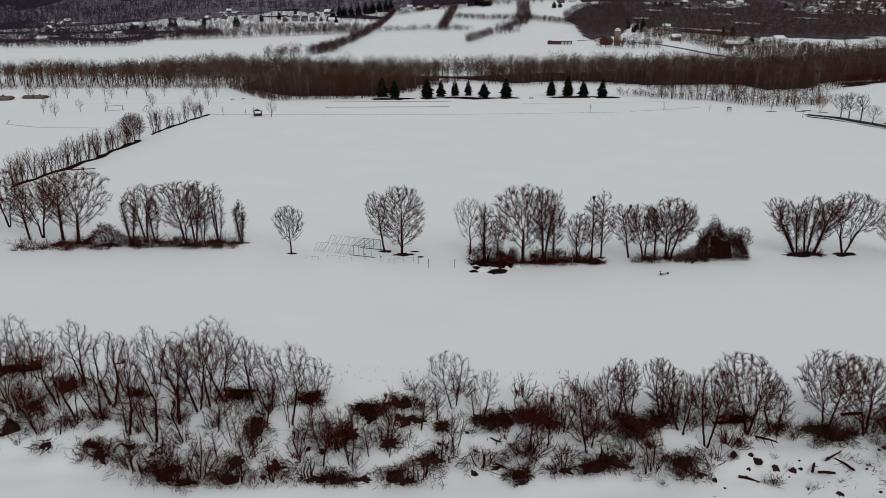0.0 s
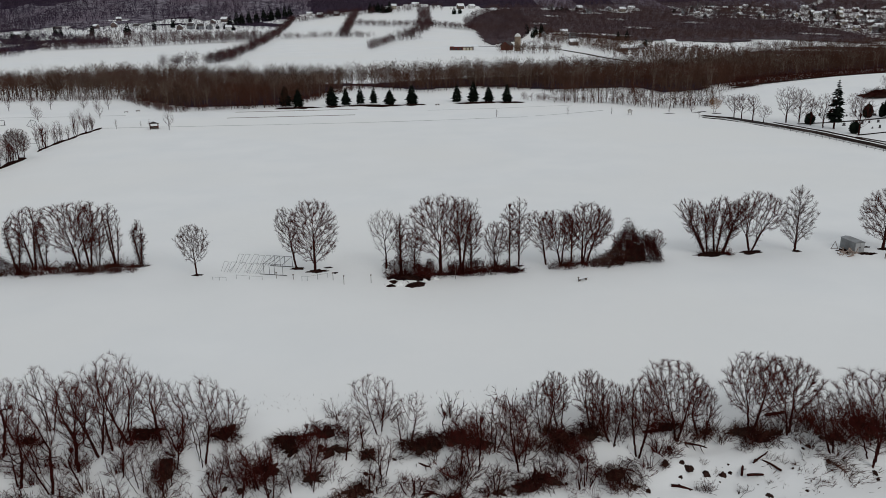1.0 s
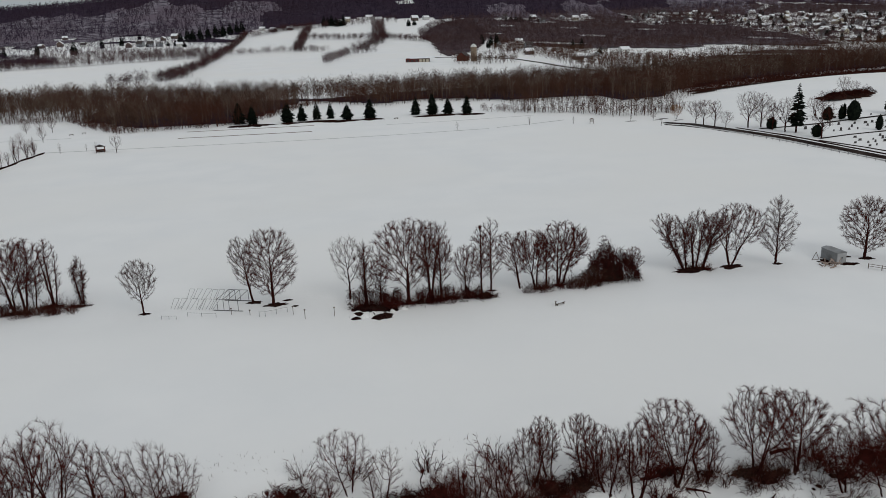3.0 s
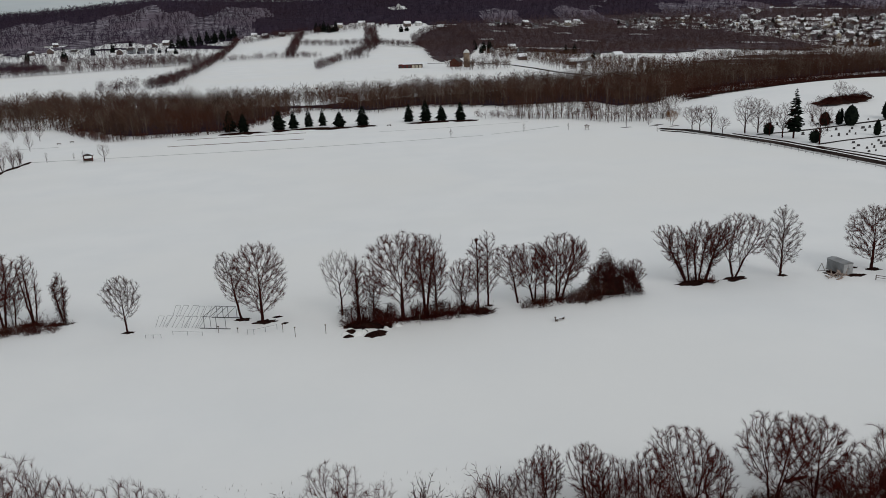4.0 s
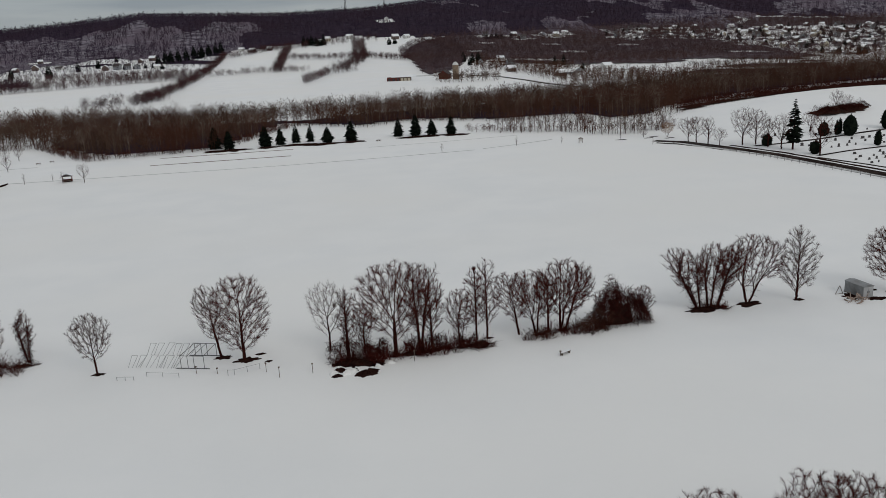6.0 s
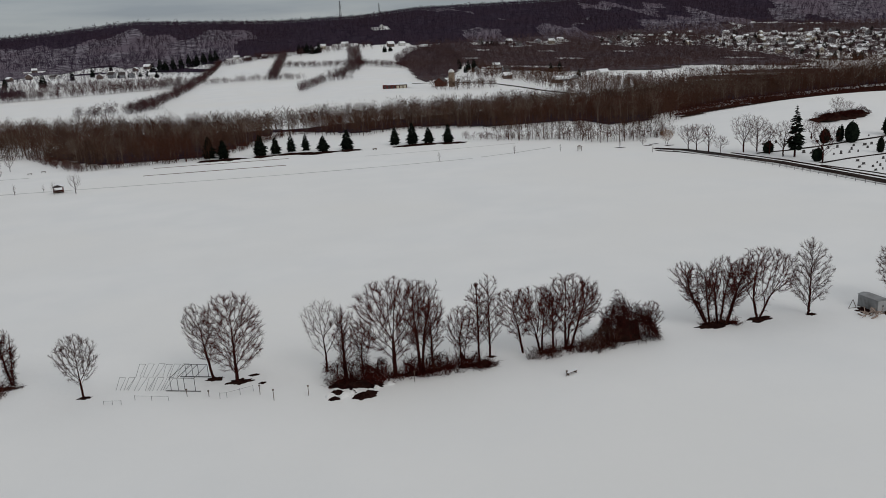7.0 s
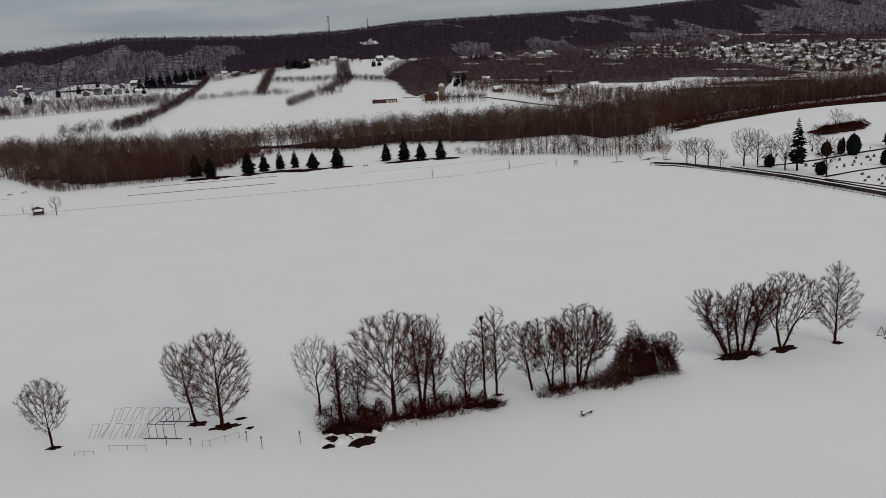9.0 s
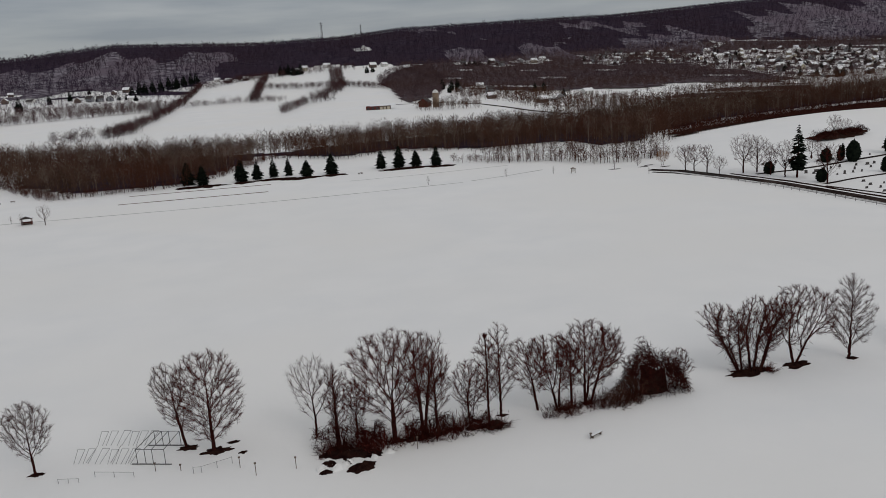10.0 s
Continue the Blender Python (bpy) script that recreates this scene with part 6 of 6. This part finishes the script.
for _ in range(900):
    x, y = br.gauss(49.6, 2.6), br.gauss(59.6, 1.0)
    p = Vector((x, y, ground(x, y) + 0.02))
    w = br.gauss(0.5, 0.6)
    debris.ribbon([p, p + Vector((math.cos(w), math.sin(w) * 0.7, br.uniform(0.02, 0.35))) * br.uniform(0.4, 1.4)], br.uniform(0.02, 0.05), br)
tagged(part("brushwood", debris, M_BROWN), "cut brushwood and dead stalks strewn on the snow", "brushwood", kind="stuff")
for _ in range(84):
    x = br.uniform(-60, 34)
    low_spots.append((x, 61.5 + 11 * br.random() - 0.06 * x, br.uniform(0.4, 1.1), br.randrange(4), br.uniform(0, 360)))
scrub_stuff("bank_scrub", "brown bare scrub between the trees of the snowy bank", low_spots, M_TWIG)
for _ in range(50):
    x = br.uniform(-58, 34)
    shrub_at(x, 61.5 + 11 * br.random() - 0.06 * x, br.uniform(0.9, 1.5))
for _ in range(26):
    shrub_at(br.uniform(34, 64), br.uniform(59, 65.5), br.uniform(0.25, 0.8), br.choice((0, 2)))


def log(name, seed, length, r):
    rng = random.Random(seed)
    root = thing(name, "dark fallen log half buried in the snow", "log", "fallen logs")
    b = Buf()
    pts, d, q = [], Vector((1, 0, 0.05)), Vector((-length / 2, 0, r * 0.4))
    for i in range(6):
        pts.append(q.copy())
        d = (d + wander(rng, 0.1)).normalized()
        q = q + d * length / 5
    b.tube(pts, [r, r, r * 0.95, r * 0.85, r * 0.7, r * 0.5], 7, close=False)
    part("stem", b, M_BARK, root)
    b = Buf()
    for i in (2, 3, 4):
        e = turned(d, 0.9, rng.uniform(0, 3))
        b.tube([pts[i], pts[i] + e * 0.7, pts[i] + e * 1.2 + UP * 0.2], [r * 0.4, r * 0.3, 0.02], 4)
    part("branch", b, M_BARK, root)
    return root


for i, (x, y, l, r, w) in enumerate([(33.5, 65.6, 4.5, 0.16, 10), (36.5, 65.2, 4.0, 0.14, -4), (41.2, 61.6, 2.6, 0.14, 60), (42.6, 60.6, 3.0, 0.15, 10), (44.3, 61.2, 2.2, 0.13, 120), (33.8, 60.2, 2.2, 0.15, -8), (43.5, 61.9, 2.6, 0.1, 20), (48, 66.5, 5, 0.18, 20), (52, 65.5, 5, 0.18, 35), (-4, 70.2, 3, 0.15, 20), (6.8, 66.4, 3, 0.14, -30)]):
    place(log("log", 930 + i, l, r, ), x, y, w, sink=0.02)
rock_kinds = []
for i in range(3):
    ob = part("rock", mound(940 + i, 0.5, 0.4, 0.35, 4, 14, 0.5), M_BRUSH)
    tagged(ob, "dark stone poking out of the snow", "rock", "stones on the bank")
    rock_kinds.append(place(ob, 35 + 2 * i, 61.5, sink=0.05))
for _ in range(46):
    clone(br.choice(rock_kinds), at(br.uniform(29, 58), br.uniform(57.5, 64.5), br.uniform(0, 360), br.uniform(0.2, 0.7)))
for _ in range(14):
    clone(br.choice(rock_kinds), at(br.uniform(-22, 29), br.uniform(62, 69), br.uniform(0, 360), br.uniform(0.4, 1.2)))
stalks = Buf()
for _ in range(150):
    x = br.uniform(-16, 16)
    y = br.uniform(72.5, 77.5) - 0.12 * x
    p = Vector((x, y, ground(x, y) - 0.05))
    stalks.ribbon([p, p + Vector((br.gauss(0, 0.15), br.gauss(0, 0.15), br.uniform(0.15, 0.5)))], 0.022, br)
tagged(part("dry_stalks", stalks, M_TWIG), "dry weed stalks poking through the snow", "weeds", kind="stuff")


# ---- shed, frames and fences by the middle row ----
def metal_shed(name):
    root = thing(name, "grey metal storage shed with a shallow ridged roof", "shed")
    W, L, H = 1.95, 4.0, 1.9
    b = Buf()
    b.prism([(-W / 2, 0), (W / 2, 0), (W / 2, H), (0, H + 0.16), (-W / 2, H)], 0, L)
    part("body", b, M_STEEL, root)
    for i in range(14):
        b = Buf()
        y = 0.15 + i * (L - 0.3) / 13
        b.box(-W / 2 - 0.03, -W / 2 + 0.01, y - 0.03, y + 0.03, 0.05, H)
        part("side_rib", b, M_STEEL, root)
    b = Buf()
    b.prism([(-W / 2 - 0.08, H - 0.02), (0, H + 0.18), (W / 2 + 0.08, H - 0.02), (W / 2 + 0.08, H + 0.04), (0, H + 0.24), (-W / 2 - 0.08, H + 0.04)], -0.08, L + 0.08)
    part("roof", b, M_STEEL, root)
    for sx in (-0.46, 0.46):
        b = Buf()
        b.box(sx - 0.43, sx + 0.43, -0.04, 0.01, 0.06, H - 0.12)
        d = part("door", b, M_STEELDARK, root)
        b = Buf()
        b.box(sx * 0.3 - 0.03, sx * 0.3 + 0.03, -0.09, -0.03, 0.85, 1.1)
        part("handle", b, M_SHINGLE, d)
    b = Buf()
    b.box(-W / 2 - 0.05, W / 2 + 0.05, -0.05, L + 0.05, -0.15, 0.05)
    part("base", b, M_WOOD, root)
    return root


place(metal_shed("shed"), 93.0, 118.1, 3, sink=-0.04)
soil_patch("soil_patch", 720, 94.2, 117.4, 2.0, 0.9, M_SOIL, "dark thawed soil beside the metal shed", 0.12)
soil_patch("soil_patch", 721, 91.2, 119.4, 1.6, 1.6, M_SOIL, "dark thawed soil beside the metal shed", 0.12)
soil_patch("soil_patch", 722, 96.2, 121.2, 1.6, 0.5, M_SOIL, "dark thawed soil beside the metal shed", 0.1)
pile = thing("scrap_pile", "jumbled heap of pale broken wood beside the shed", "scrap wood")
pr = random.Random(55)
for i in range(26):
    b = Buf()
    p = Vector((pr.uniform(-1.2, 1.2), pr.uniform(-0.9, 0.9), pr.uniform(0.0, 0.4)))
    d = wander(pr, 1)
    d.z *= 0.4
    b.bar(p, p + d.normalized() * pr.uniform(0.4, 1.2), pr.uniform(0.04, 0.09))
    part("board", b, M_REFUSE, pile)
place(pile, 90.4, 117.4, sink=-0.02, scale=1.4)
a_frame = thing("a_frame", "small weathered wooden A-frame in the snow", "frame")
for a, c in (((-0.7, 0, 0), (0, 0, 1.5)), ((0.7, 0, 0), (0, 0, 1.5)), ((-0.7, 0, 0.1), (0.7, 0, 0.1))):
    b = Buf()
    b.bar(a, c, 0.05)
    part("strut", b, M_WOOD, a_frame)
place(a_frame, 90.2, 121.2, -5)


def rail_fence(points, height, mat, label, rails=2, gap=2.4, r=0.05):
    root = thing("fence", label, "fence")
    dense = []
    for a, c in zip(points, points[1:]):
        n = max(1, round(math.dist(a, c) / gap))
        dense += [(a[0] + (c[0] - a[0]) * i / n, a[1] + (c[1] - a[1]) * i / n) for i in range(n)]
    dense.append(points[-1])
    for x, y in dense:
        b = Buf()
        b.bar((x, y, ground(x, y) - 0.2), (x, y, ground(x, y) + height), r * 1.3)
        part("post", b, mat, root)
    for (x0, y0), (x1, y1) in zip(dense, dense[1:]):
        for k in range(rails):
            z = height * (0.9 - 0.4 * k)
            b = Buf()
            b.bar((x0, y0, ground(x0, y0) + z), (x1, y1, ground(x1, y1) + z), r)
            part("rail", b, mat, root)
    return root


rail_fence([(95.4, 114.3), (98, 111), (103, 106.5)], 0.9, M_WOOD, "low grey wooden rail fence in the snow", r=0.06)
rail_fence([(156, 290), (159.5, 273.4), (162.5, 250), (164.5, 230), (166.5, 205), (169, 180)], 1.0, M_PIPE, "grey post-and-rail fence along the road", 2, 3.6, 0.05)
PIPE_LABEL = "bare grey pipe frame of a plant tunnel"
frame_root = thing("tunnel_frame", PIPE_LABEL, "frame")
ax, ay = Vector((-21.9, 127.0)), Vector((-10.9, 122.9))
bx, by = Vector((-19.9, 131.2)), Vector((-9.5, 127.4))


def pipe(name, a, c, r, mat=M_PIPE):
    b = Buf()
    b.bar(a, c, r, 5)
    return part(name, b, mat, frame_root)


# full bents at one end; towards the other the hoops lean over and stand apart, paler with frost
BENTS = (0.0, 0.10, 0.23, 0.37, 0.46, 0.56, 0.70, 0.79, 0.87, 1.0)
last = None
for i, f in enumerate(BENTS):
    p, q = ax.lerp(ay, f), bx.lerp(by, f)
    gp, gq = ground(*p), ground(*q)
    full = i >= 6
    h, r, mat, tip = (1.95, 0.042, M_PIPE, 0.0) if full else (1.75, 0.032, M_PALEPIPE, 0.75 + 0.2 * (i % 3))
    ft, bt = Vector((p.x + tip, p.y + 0.25 * tip, gp + h)), Vector((q.x + tip, q.y + 0.25 * tip, gq + h))
    pipe("front_post", (p.x, p.y, gp - 0.1), ft, r, mat)
    pipe("back_post", (q.x, q.y, gq - 0.1), bt, r, mat)
    if full:
        pipe("rafter", ft, bt, r)
        if last:
            pipe("eaves_rail", last[0], ft, r * 0.9)
            pipe("ridge_rail", last[1], bt, r * 0.9)
        pipe("ground_rail", (q.x - 0.9, q.y + 0.3, gq + 0.06), (q.x + 0.9, q.y - 0.3, gq + 0.06), r * 1.6)
        pipe("ground_rail", (p.x - 0.7, p.y + 0.25, gp + 0.06), (p.x + 0.7, p.y - 0.25, gp + 0.06), r * 1.6)
        last = (ft, bt)
    else:
        for top, foot_at, ground_z in ((ft, p, gp), (bt, q, gq)):
            side = top + Vector((0.85, -0.3, -0.02))
            pipe("hoop_top", top, side, r, mat)
            pipe("hoop_leg", side, (foot_at.x + 0.55, foot_at.y - 0.2, ground_z - 0.1), r, mat)
        if i % 2:
            pipe("brace", (p.x + 0.4, p.y, gp + 0.1), (q.x - 0.5, q.y - 1.6, gq + 0.9), r, mat)
rail_fence([(-18.7, 122.7), (-14.2, 121.0)], 0.7, M_PALEPIPE, "low grey garden frame in the snow", 1, 2.2, 0.03)
rail_fence([(-22.6, 122.5), (-20.3, 121.9)], 0.6, M_PALEPIPE, "low grey garden frame in the snow", 1, 1.2, 0.03)
rail_fence([(-7.5, 119.4), (-6.6, 119.3), (-3.2, 120.4)], 0.9, M_PALEPIPE, "low grey garden fence in the snow", 1, 2.0, 0.03)
for i, (x, y, h) in enumerate([(-2.3, 119, 1.3), (-0.5, 116.5, 1.5), (4.0, 116.5, 1.4), (-11.9, 121.6, 1.0), (-9.0, 120.6, 0.8), (38.1, 111.4, 0.7), (18.2, 116.2, 1.5)]):
    root = thing("stake", "thin weathered wooden stake in the snow", "stake", "garden stakes")
    b = Buf()
    b.bar((0, 0, -0.2), (0, 0, h), 0.045)
    part("pole", b, M_WOOD, root)
    b = Buf()
    b.box(-0.12, 0.12, -0.1, 0.1, h, h + 0.14)
    part("cap", b, M_WOOD, root)
    place(root, x, y)
bench = thing("bench", "low snow-capped bench half buried in the field", "bench")
b = Buf()
b.box(-0.9, 0.9, -0.22, 0.22, 0.36, 0.42)
part("seat", b, M_WOOD, bench)
b = Buf()
b.box(-0.9, 0.9, -0.2, 0.2, 0.425, 0.52)
part("snow_cap", b, M_ROOFSNOW, bench)
for k in (-0.7, 0.7):
    b = Buf()
    b.box(k - 0.05, k + 0.05, -0.2, 0.2, -0.2, 0.36)
    part("leg", b, M_WOOD, bench)
place(bench, 39.0, 111.9, 25)
